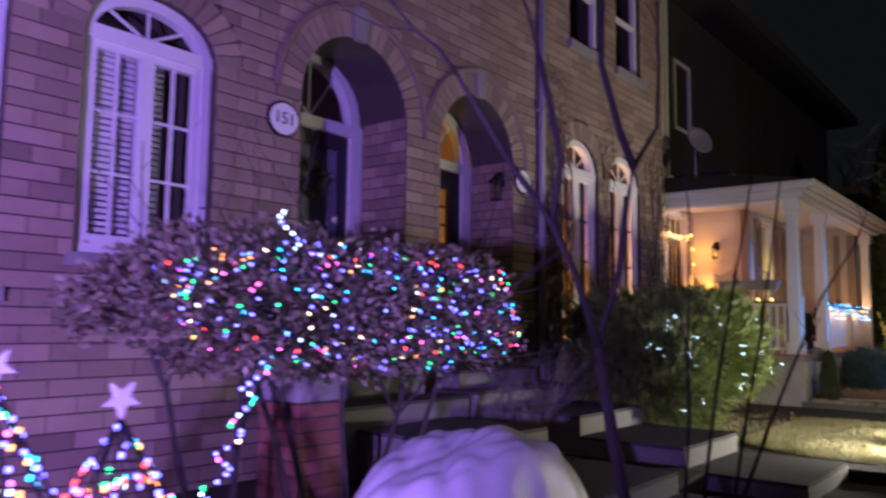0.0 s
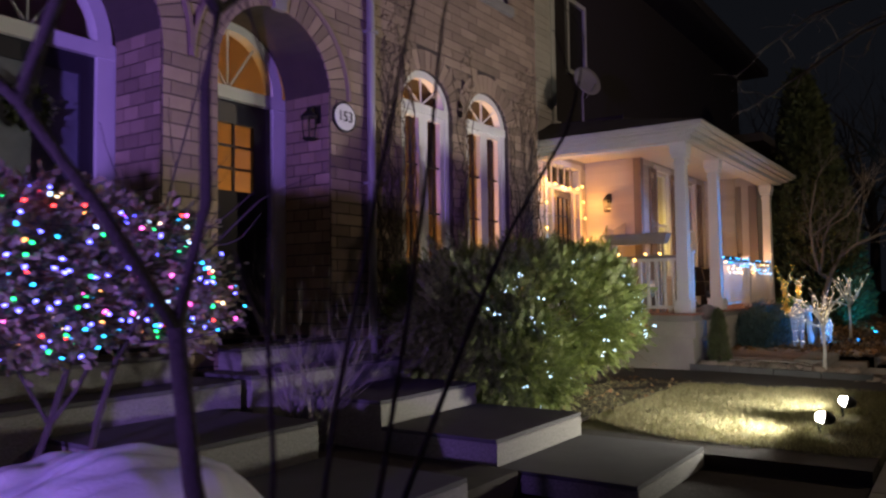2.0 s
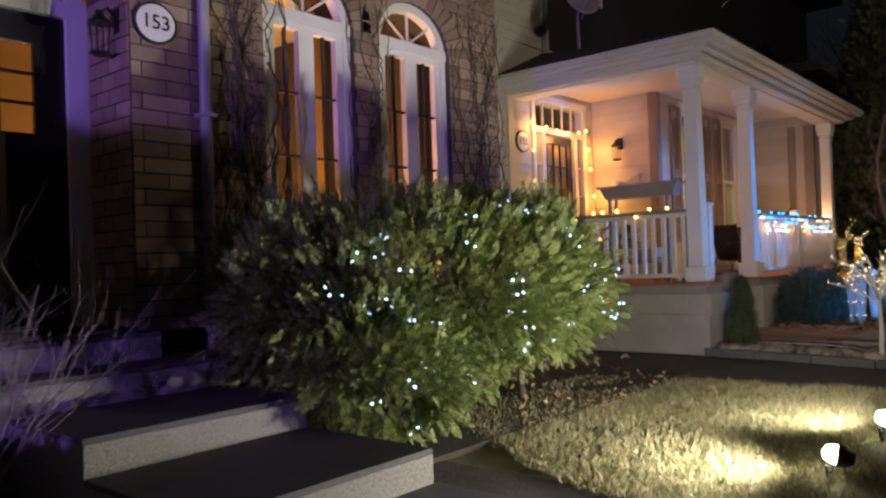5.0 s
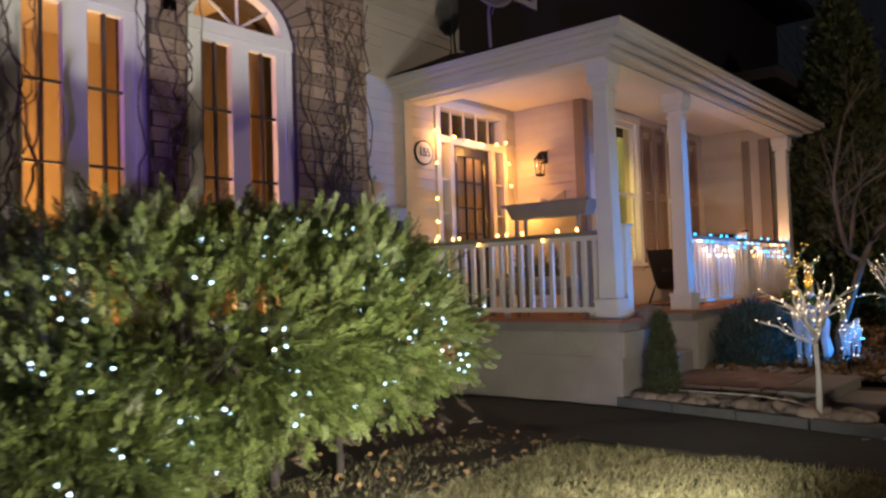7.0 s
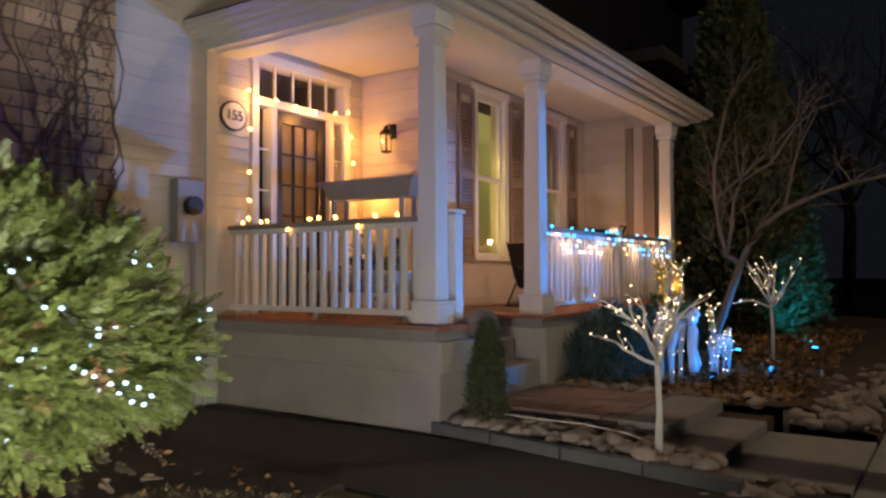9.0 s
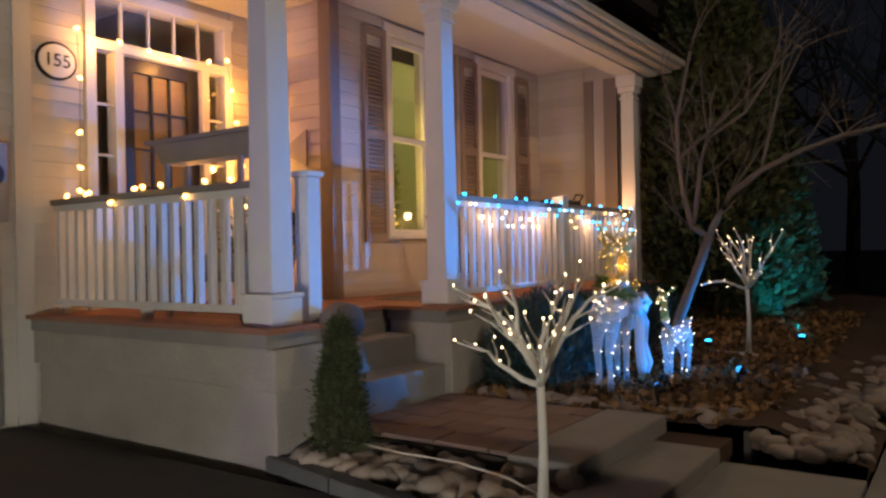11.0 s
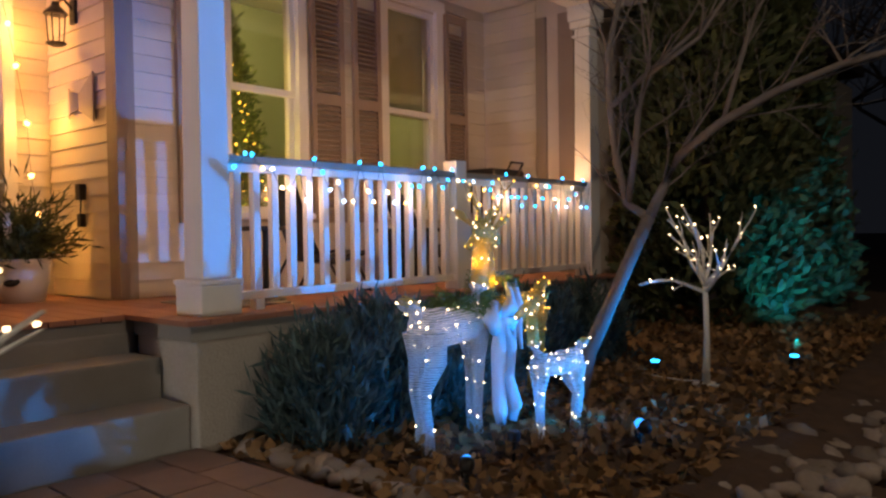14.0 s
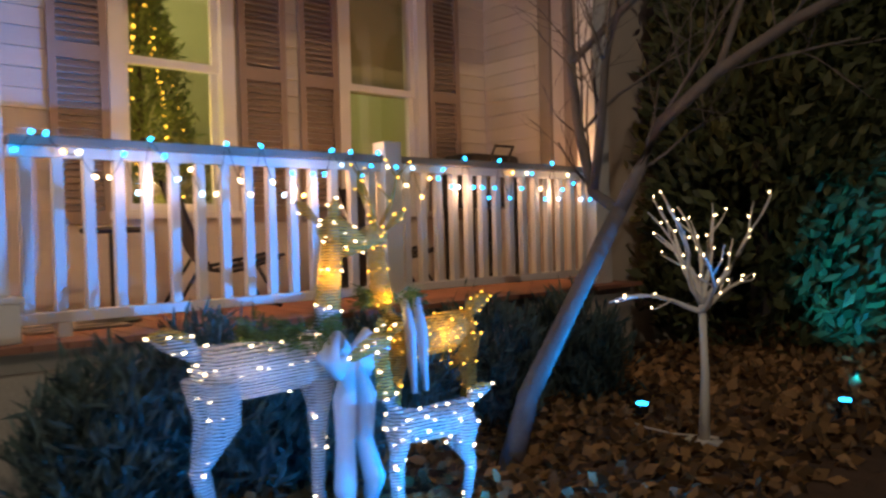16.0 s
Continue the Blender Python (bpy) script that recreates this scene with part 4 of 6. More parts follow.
d3 = tagged(thing("door_3", (SX, 14.99, DZ), "glazed porch door with sidelights and transom in white frame", "door"), kind="structure")
x = SX
part("door_frame", boxes((x - 0.1, x + 0.045, 14.22, 14.31, DZ, 3.56), (x - 0.1, x + 0.045, 15.67, 15.76, DZ, 3.56), (x - 0.1, x + 0.05, 14.2, 15.78, 3.561, 3.66), (x - 0.1, x + 0.045, 14.31, 15.67, 3.1, 3.19), (x - 0.1, x + 0.04, 14.49, 14.57, DZ, 3.099), (x - 0.1, x + 0.04, 15.4, 15.48, DZ, 3.099)), WHITE, d3)
part("transom_bars", boxes(*[(x - 0.03, x, 14.31 + 1.36 * k / 5 - 0.01, 14.31 + 1.36 * k / 5 + 0.01, 3.19, 3.56) for k in range(1, 5)]), WHITE, d3)
part("sidelight_bars", boxes(*[(x - 0.03, x, a, b, DZ + 2.2 * k / 5 - 0.01, DZ + 2.2 * k / 5 + 0.01) for k in range(1, 5) for a, b in ((14.31, 14.49), (15.48, 15.67))]), WHITE, d3)
for a, b, q0, q1 in ((14.31, 15.67, 3.19, 3.56), (14.31, 14.49, DZ, 3.1), (15.48, 15.67, DZ, 3.1)):
    p = part("pane", boxes((x - 0.02, x - 0.016, a, b, q0, q1)), GLASS, d3)
    p.visible_shadow = False
lf = part("door_leaf", boxes((x - 0.06, x - 0.015, 14.575, 14.7, DZ + 0.01, 3.095), (x - 0.06, x - 0.015, 15.27, 15.395, DZ + 0.01, 3.095), (x - 0.06, x - 0.015, 14.7, 15.27, DZ + 0.01, 1.6), (x - 0.06, x - 0.015, 14.7, 15.27, 2.97, 3.095)), DARKWOOD, d3, "dark painted door leaf")
part("glazing_bars", boxes(*[(x - 0.045, x - 0.02, 14.7 + 0.57 * k / 3 - 0.01, 14.7 + 0.57 * k / 3 + 0.01, 1.6, 2.97) for k in (1, 2)], *[(x - 0.044, x - 0.021, 14.7, 15.27, 1.6 + 1.37 * k / 4 - 0.01, 1.6 + 1.37 * k / 4 + 0.01) for k in (1, 2, 3)]), DARKWOOD, lf)
part("curtain_panel", boxes((x - 0.058, x - 0.05, 14.7, 15.27, 1.6, 2.97)), CURTAIN, lf, "pale curtain behind the door's glass")
bm = bmesh.new()
ball(bm, (x + 0.02, 15.33, 1.85), 0.03)
part("door_handle", bm, BLACK, lf, smooth=True)
plaque("155", 13.97, 2.92, SX + 0.026, "white oval house number 155 beside the porch door")
lantern(-5.62, SY - 0.028, 2.9, 0, -1, "black metal wall lantern on warm-lit clapboards")

# ---- hedge with white lights ----
def lumpy(p, c, half, power=3.0):
    q = [abs((p[i] - c[i]) / half[i]) for i in range(3)]
    return sum(v ** power for v in q) ** (1 / power)


def shrub(name, at, label, category, c, half, n, leaf_mat, length, width, per, spread, stems, bark=BARK, power=2.6, droop=0.1, rough=0.22, twig=0.02, freq=2.2):
    """Leafy crown in lumpy sprays over a set of crooked stems."""
    t = thing(name, at, label, category)
    P, D = [], []
    while len(P) < n:
        p = [c[i] + random.uniform(-1.15, 1.15) * half[i] for i in range(3)]
        k = lumpy(p, c, half, power) / (1 + rough * noise.noise(Vector(p) * freq) + 0.5 * rough * noise.noise(Vector(p) * freq * 3))
        if k > 1 or k < 0.55 or (k < 0.82 and random.random() < 0.75):
            continue
        P.append(p)
        D.append(Vector([(p[i] - c[i]) / half[i] for i in range(3)]) + Vector((0, 0, 0.35)))
    soup("foliage", *leaf_quads(P, D, length, width, per, spread, droop), leaf_mat, t)
    for k in range(stems):
        bm = bmesh.new()
        b = (at[0] + random.uniform(-0.3, 0.3) * half[0], at[1] + (k + 0.5 - stems / 2) / stems * half[1] * 1.5, at[2])
        d = Vector((c[0] + random.uniform(-0.5, 0.5) * half[0], c[1] + (b[1] - c[1]) * 1.2, c[2])) - Vector(b)
        branchy(bm, b, d, d.length * 1.1, twig, 2, 0.25, 3)
        part("stem", bm, bark, t)
    return t, P


def fronds(P, D, length, n, leaf, width):
    """Flat feathery sprays: n pairs of leaflets along each stem that starts at P and runs along D."""
    P, D = np.asarray(P, float), np.asarray(D, float)
    D = D / (np.linalg.norm(D, axis=1, keepdims=True) + 1e-9)
    S = np.cross(D, rng.normal(0, 1, D.shape))
    S /= np.linalg.norm(S, axis=1, keepdims=True) + 1e-9
    N = np.cross(D, S)
    L = (length * rng.uniform(0.7, 1.25, len(P)))[:, None]
    V = []
    for j in range(n):
        for side in (-1, 1):
            a = P + D * L * (j + 0.5 * (side > 0)) / n
            d = D * 0.75 + S * side * (0.75 - 0.35 * j / n) + N * rng.normal(0, 0.18, (len(P), 1))
            d = d * leaf * (1.15 - 0.6 * j / n) * rng.uniform(0.75, 1.25, (len(P), 1))
            w = np.cross(d, N)
            w = w / (np.linalg.norm(w, axis=1, keepdims=True) + 1e-9) * width
            V.append(np.stack([a, a + d * 0.55 + w, a + d, a + d * 0.55 - w], 1))
    V = np.concatenate(V).reshape(-1, 3)
    return V.tolist(), np.arange(len(V)).reshape(-1, 4).tolist()


random.seed(11)
HC, HH = (-3.92, 9.6, 1.04), (0.86, 1.84, 0.64)
hedge = thing("hedge", (-4.0, 9.6, 0.07), "broad green cedar hedge strung with white lights", "hedge")
HP, FP, FD = [], [], []
while len(HP) < 1010:
    if len(HP) >= 900:
        HC, HH = (-3.55, 8.4, 0.6), (0.5, 0.6, 0.42)
    p = Vector([HC[i] + random.uniform(-1.1, 1.1) * HH[i] for i in range(3)])
    lump = 1 + 0.2 * noise.noise(p * 1.7) + 0.12 * noise.noise(p * 4.1)
    k = lumpy(p, HC, HH, 2.6) / lump
    if k > 1 or k < 0.6 or (k < 0.86 and random.random() < 0.7) or p.x < -4.5 and random.random() < 0.6:
        continue
    out = Vector([(p[i] - HC[i]) / HH[i] for i in range(3)]).normalized()
    HP.append(p)
    lean = out + Vector((0, 0, 0.45 if out.z > -0.2 else -0.15)) + Vector([random.gauss(0, 0.25) for i in range(3)])
    size = random.uniform(0.07, 0.15)
    for m in range(15):
        q = Vector([random.gauss(0, 1) for i in range(3)]) * size * 0.55
        FP.append(p + q)
        FD.append(lean * 0.9 + q / size * 0.55 + Vector((0, 0, -0.12 if out.z < 0.1 else 0.1)))
soup("foliage", *fronds(FP, FD, 0.13, 7, 0.042, 0.0075), HEDGE, hedge)
for k in range(9):
    bm = bmesh.new()
    b = Vector((-3.95 + random.uniform(-0.25, 0.3), 8.5 + 0.22 * k, 0.05))
    e = Vector((-3.9 + random.uniform(-0.5, 0.6), b.y + random.uniform(-0.3, 0.3), 1.2))
    branchy(bm, b, e - b, (e - b).length * 0.85, 0.028, 1, 0.2, 4)
    part("stem", bm, BARK, hedge)
BROWN = [p for p in HP if p.x > -3.45 and 10.2 < p.y < 10.9 and 0.8 < p.z < 1.15][:5]
soup("browned_sprays", *fronds([p + Vector((0.12, random.gauss(0, 0.05), random.gauss(0, 0.06))) for p in BROWN for k in range(10)], [(0.6, random.gauss(0, 0.5), random.gauss(0.2, 0.5)) for k in range(10 * len(BROWN))], 0.11, 6, 0.04, 0.008), LITTER, hedge, "rust-brown dead sprays")
dead = []
for k in range(120):
    dead.append((-3.45 + random.gauss(0, 0.2), random.uniform(8.2, 11.0), random.uniform(0.35, 0.62)))
soup("dead_sprays", *fronds(dead, [(0.5 + random.gauss(0, 0.3), random.gauss(0, 0.5), -0.3) for p in dead], 0.12, 5, 0.035, 0.006), IVY, hedge, "dry brown sprays under the crown")
spots = [p for p in HP if p[0] > -3.7 or p[1] > 10.7]
random.shuffle(spots)
spots = sorted([(p[0] + 0.14, p[1] + random.uniform(0.03, 0.12) * q, p[2] + random.uniform(-0.06, 0.06) * q, "white") for p in spots[:85] for q in (0, 1)], key=lambda s: (round(s[1] * 2.5), s[2]))
string_of_lights((-3.3, 9.6, 0.3), "cool white fairy lights spread over the hedge", spots, 0.0085)

# ---- bush with many-coloured lights ----
bushA, BP = shrub("shrub", (-3.65, 3.3, 0.07), "bronze-leaved shrub covered in coloured fairy lights", "shrub", (-3.65, 3.35, 1.4), (0.7, 1.38, 0.36), 3000, DULLLEAF, 0.055, 0.0145, 8, 0.05, 7, power=3.0, twig=0.024)
spots = [p for p in BP if p[0] > -3.6]
random.shuffle(spots)
cols = ["blue", "blue", "blue", "blue", "cyan",  "blue", "blue", "warm", "green", "green", "red", "orange", "cyan", "pink", "white"]
for k in range(2):
    string_of_lights((-3.2, 3.2, 1.0), "many-coloured fairy lights wound over the shrub", [(p[0] + 0.12, p[1], p[2], random.choice(cols)) for p in sorted(spots[k * 220:k * 220 + 220], key=lambda p: (round(p[1] * 4), p[2]))], 0.0078)
string_of_lights((-3.15, 2.3, 0.5), "hanging length of coloured lights below the shrub", [(-3.15 + random.uniform(-0.02, 0.02), 2.45 - 0.28 * (k / 25) + 0.05 * math.sin(k), 1.1 - 0.62 * k / 25, random.choice(cols)) for k in range(26)], 0.0105)
string_of_lights((-3.3, 2.75, 1.7), "loop of white and blue lights above the shrub", [(-3.3, 2.72 + 0.07 * math.sin(k * 0.7), 1.68 + 0.028 * (k % 9), "white" if k % 3 else "blue") for k in range(18)], 0.0105)


def cone_tree(x, y, h):
    t = thing("light_cone_tree", (x, y, 0.07), "small cone tree of coloured lights with a star", "decoration", "light cone trees")
    bm = bmesh.new()
    for k in range(10):
        th = 6.2832 * k / 10
        tube(bm, [(x + 0.52 * math.cos(th), y + 0.52 * math.sin(th), 0.07), (x, y, h)], 0.006, 4)
    for k in range(5):
        r = 0.52 * (1 - k / 5)
        z = 0.07 + (h - 0.07) * k / 5
        tube(bm, [(x + r * math.cos(6.2832 * j / 14), y + r * math.sin(6.2832 * j / 14), z) for j in range(15)], 0.005, 4)
    part("wire_cone", bm, BLACK, t)
    bm = bmesh.new()
    vs = [bm.verts.new((x + 0.01, y + q * math.cos(0.628 * k + 0.314), h + 0.07 + q * math.sin(0.628 * k + 0.314))) for k, q in enumerate([0.03, 0.075] * 5)]
    f = bm.faces.new(vs)
    got = bmesh.ops.extrude_face_region(bm, geom=[f])
    for v in got["geom"]:
        if isinstance(v, bmesh.types.BMVert):
            v.co.x -= 0.02
    part("star", bm, WHITE, t)
    for k in range(290):
        s = random.random() ** 0.6
        th = 2.4 * k
        r = 0.53 * s
        piece("bulb", bulb_mesh(random.choice(cols + ["red", "orange"]), 0.0105), t, Matrix.Translation((x + r * math.cos(th), y + r * math.sin(th), h - (h - 0.1) * s)))


cone_tree(-3.0, 1.15, 1.06)
cone_tree(-2.75, 1.5, 0.94)

# ---- sheet-covered thing ----
cov = thing("covered_furniture", (-2.75, 3.45, 0.07), "garden furniture under a crumpled white sheet", "covered furniture")
bm = bmesh.new()
bmesh.ops.create_grid(bm, x_segments=50, y_segments=70, size=0.5)
for v in bm.verts:
    u, w = v.co.x * 2, v.co.y * 2
    r = max(abs(u) ** 2.6 + abs(w) ** 2.6, 0) ** (1 / 2.6)
    top = 0.66 - 0.3 * abs(w - 0.05) ** 1.3 - 0.1 * u * u + 0.06 * noise.noise(Vector((u * 1.3, w * 1.6, 3)))
    k = min(max((r - 0.6) / 0.4, 0), 1)
    fold = 0.04 * math.sin(math.atan2(w, u) * 17 + 2 * noise.noise(Vector((u, w, 1)))) * k
    crease = 0.07 * abs(noise.noise(Vector((u * 2.2 + w * 1.2, w * 2.6, 7)))) + 0.035 * abs(noise.noise(Vector((u * 5, w * 4, 9))))
    v.co = (-2.7 + 0.6 * u * (1 + fold), 3.6 + 1.05 * w * (1 + fold), 0.08 + (top - 0.08) * (1 - k * k * (3 - 2 * k)) + 0.012 * noise.noise(Vector((u * 6, w * 6, 0))) + crease)
part("sheet", bm, SHEET, cov, smooth=True)

# ---- bare trees ----
random.seed(5)
fg = thing("bare_tree", (-1.68, 3.4, 0.05), "dark multi-stemmed bare young tree by the steps", "tree", "bare trees")
bm = bmesh.new()
tube(bm, [(-1.6, 3.36, 0.0), (-1.62, 3.38, 0.4), (-1.68, 3.34, 0.8), (-1.75, 3.34, 1.2)], [0.036, 0.031, 0.028, 0.026], 8)
part("trunk", bm, BARK, fg, smooth=True)
YOUNG = [((-1.75, 3.34, 1.2), (-1.72, 3.1, 1.5), (-1.74, 2.9, 1.75), (-1.78, 2.6, 2.0), (-1.85, 2.35, 2.3)),
         ((-1.75, 3.34, 1.2), (-1.65, 3.36, 1.55), (-1.58, 3.3, 1.85), (-1.55, 3.32, 2.05), (-1.55, 3.6, 2.3), (-1.6, 3.75, 2.7)),
         ((-1.55, 3.32, 2.05), (-1.56, 3.2, 2.2), (-1.6, 3.1, 2.5), (-1.6, 3.12, 2.9)),
         ((-1.74, 2.9, 1.75), (-1.75, 3.0, 2.05), (-1.8, 2.9, 2.5))]
for L in YOUNG:
    bm = bmesh.new()
    tube(bm, L, [0.02 - 0.0025 * k for k in range(len(L))], 7)
    branchy(bm, L[-1], Vector(L[-1]) - Vector(L[-2]), 0.6, 0.009, 1, 0.3, 2)
    part("limb", bm, BARK, fg, smooth=True)
sh = thing("bare_shrub", (-1.25, 3.3, 0.0), "thin dark leaning stems of a bare shrub", "shrub")
for a, b, c in (((-1.25, 3.3, -0.02), (-1.05, 3.45, 1.0), (-0.7, 3.62, 1.66)), ((-1.28, 3.33, -0.02), (-1.1, 3.5, 0.9), (-0.95, 3.5, 1.95)), ((-1.3, 3.28, -0.02), (-1.25, 3.4, 1.0), (-1.05, 3.55, 2.1)),
                ((-1.32, 3.25, -0.02), (-1.3, 3.3, 0.9), (-1.25, 3.2, 1.8))):
    bm = bmesh.new()
    a, b, c = Vector(a), Vector(b), Vector(c)
    pts = [a.lerp(b, k / 6).lerp(b.lerp(c, k / 6), k / 6) + Vector((random.gauss(0, 0.008), random.gauss(0, 0.008), 0)) for k in range(7)]
    tube(bm, pts, [0.011 - 0.0012 * k for k in range(7)], 5)
    for k in (4, 6):
        branchy(bm, pts[k], (c - b) + Vector((0, random.gauss(0, 0.3), 0)), 0.22, 0.004, 1, 0.25, 2, sides=4)
    part("stem", bm, BARK, sh)
ds = thing("bare_shrub", (-4.0, 6.12, 0.12), "tangled twiggy leafless shrub between the steps", "shrub")
for k in range(16):
    bm = bmesh.new()
    branchy(bm, (-4.0 + random.gauss(0, 0.12), 6.12 + random.gauss(0, 0.1), 0.1), (random.gauss(0.15, 0.35), random.gauss(0.1, 0.4), 0.9), random.uniform(0.6, 1.0), 0.009, 2, 0.3, 4, sides=4)
    part("stem", bm, PALEBARK, ds)

random.seed(21)
bt = thing("bare_tree", (-2.35, 17.75, 0.2), "leaning bare ornamental tree lit blue on its trunk", "tree", "bare trees")
tube_pts = [(-2.44, 17.82, 0.1), (-2.38, 17.92, 0.5), (-2.27, 18.15, 0.95), (-2.17, 18.4, 1.4)]
part("trunk", tube(bmesh.new(), tube_pts, [0.066, 0.053, 0.046, 0.044], 10), PALEBARK, bt, smooth=True)
BT = [([(-2.17, 18.4, 1.4), (-2.1, 18.48, 1.6), (-1.99, 18.5, 1.82), (-1.7, 18.55, 2.04), (-1.34, 18.55, 2.2), (-0.98, 18.6, 2.32), (-0.6, 18.7, 2.4)], 0.05),
      ([(-2.17, 18.4, 1.4), (-2.33, 18.4, 1.5), (-2.41, 18.4, 1.81), (-2.46, 18.4, 2.2), (-2.47, 18.4, 2.6), (-2.35, 18.5, 3.3)], 0.042),
      ([(-2.33, 18.4, 1.5), (-2.27, 18.4, 1.85), (-2.24, 18.4, 2.15), (-2.15, 18.4, 2.4), (-1.82, 18.45, 2.6), (-1.6, 18.6, 3.0)], 0.034),
      ([(-2.46, 18.4, 2.2), (-2.15, 18.55, 2.5), (-1.9, 18.8, 2.8), (-1.6, 19.0, 3.2)], 0.028),
      ([(-1.7, 18.55, 2.04), (-1.65, 18.7, 2.4), (-1.6, 18.9, 2.8), (-1.4, 19.1, 3.3)], 0.024)]
for L, r in BT:
    bm = bmesh.new()
    tube(bm, L, [0.8 * r * (1 - 0.5 * k / (len(L) - 1)) for k in range(len(L))], 7)
    for k in range(1, len(L)):
        for j in range(2):
            d = (Vector(L[k]) - Vector(L[k - 1])).normalized() + Vector((random.gauss(0, 0.6), random.gauss(0, 0.6), random.gauss(0.35, 0.3)))
            branchy(bm, L[k], d, random.uniform(0.4, 0.75), 0.01, 2, 0.3, 3, 0.05, 5)
    part("limb", bm, PALEBARK, bt, smooth=True)
ob_ = thing("bare_tree", (2.0, 14.5, 0.0), "bare street tree with pale twigs overhead", "tree", "bare trees")
bm = bmesh.new()
tube(bm, [(2.0, 14.5, -0.1), (2.0, 14.5, 1.5), (1.9, 14.6, 3.2), (1.5, 14.8, 4.6)], [0.16, 0.14, 0.12, 0.1], 10)
part("trunk", bm, PALEBARK, ob_, smooth=True)
for L in ([(1.6, 14.7, 4.2), (1.1, 13.2, 4.7), (0.2, 12.2, 4.6), (-0.8, 11.3, 4.0), (-1.4, 10.85, 3.5), (-1.84, 10.55, 3.16)],
          [(0.2, 12.2, 4.6), (-0.6, 12.0, 4.7), (-1.3, 11.6, 4.4), (-1.9, 11.3, 3.95)],
          [(1.1, 13.2, 4.7), (0.3, 13.0, 4.9), (-0.8, 12.9, 4.6), (-1.5, 12.7, 4.2)]):
    bm = bmesh.new()
    tube(bm, L, [0.034 - 0.028 * k / (len(L) - 1) for k in range(len(L))], 7)
    for k in range(2, len(L)):
        a, b = Vector(L[k - 1]), Vector(L[k])
        for f in (0.25, 0.55, 0.85):
            d = (b - a).normalized() + Vector((random.gauss(0, 0.5), random.gauss(0, 0.5), random.gauss(-0.1, 0.5)))
            branchy(bm, a.lerp(b, f), d, random.uniform(0.25, 0.5), 0.008, 1, 0.35, 3, -0.05, 5)
    part("limb", bm, PALEBARK, ob_, smooth=True)


# ---- conifers and low bushes ----
def conifer(x, y, z, h, r, n, label, leaf, name="conifer", length=0.16, width=0.03, per=9):
    t = thing(name, (x, y, z), label, "tree" if h > 2 else "shrub")
    bm = bmesh.new()
    tube(bm, [(x, y, z - 0.1), (x, y, z + h * 0.5), (x, y, z + h * 0.93)], [r * 0.09, r * 0.06, 0.01], 7)
    part("trunk", bm, BARK, t)
    P, D = [], []
    for k in range(n):
        u = random.random() ** 0.8
        th = random.uniform(0, 6.2832)
        rr = r * (1 - u) ** 0.6 * min(1, 0.55 + u * 5) * random.uniform(0.72, 1.0) * (1 + 0.22 * noise.noise(Vector((math.cos(th) * 2, math.sin(th) * 2, u * 6 + x))))
        P.append((x + rr * math.cos(th), y + rr * math.sin(th), z + 0.03 + u * h))
        D.append((math.cos(th) * 0.6, math.sin(th) * 0.6, 0.6))
    soup("foliage", *leaf_quads(P, D, length, width, per, length * 0.45), leaf, t)
    return t


random.seed(31)
conifer(-3.0, 21.6, 0.2, 5.6, 1.15, 2600, "tall dark arborvitae behind the porch", CONIFER)
conifer(-2.75, 22.9, 0.2, 4.2, 0.95, 1900, "broad dark arborvitae with teal-lit edge", CONIFER)
conifer(-3.4, 23.6, 0.2, 6.5, 1.2, 1700, "tall dark arborvitae behind the others", CONIFER)
conifer(-3.12, 14.02, 0.1, 0.78, 0.17, 700, "small upright juniper at the porch corner", CONIFER, "juniper", 0.045, 0.005, 12)
for k, (x, y, h, r) in enumerate([(-3.0, 16.15, 0.62, 0.3), (-3.05, 16.6, 0.72, 0.36), (-3.0, 17.1, 0.6, 0.33), (-3.1, 17.6, 0.62, 0.32), (-3.1, 18.3, 0.7, 0.34), (-3.1, 19.1, 0.66, 0.36)]):
    t = thing("low_bush", (x, y, 0.17), "feathery grey-green bush below the porch rail", "shrub", "porch bushes")
    P, D = [], []
    for j in range(420):
        th, s = random.uniform(0, 6.2832), math.sqrt(random.random())
        zz = random.random()
        P.append((x + r * s * math.cos(th), y + r * s * math.sin(th), 0.2 + h * zz * (1 - 0.35 * s * s)))
        D.append((math.cos(th) * 0.4 * s, math.sin(th) * 0.4 * s, 1.0))
    soup("foliage", *leaf_quads(P, D, 0.12, 0.009, 8, 0.035), BLUEBUSH, t)
    bm = bmesh.new()
    for j in range(6):
        branchy(bm, (x + random.gauss(0, 0.04), y + random.gauss(0, 0.04), 0.15), (random.gauss(0, 0.4), random.gauss(0, 0.4), 1), h * 0.8, 0.008, 1, 0.2, 2, sides=4)
    part("stem_cluster", bm, BARK, t, kind="stuff")


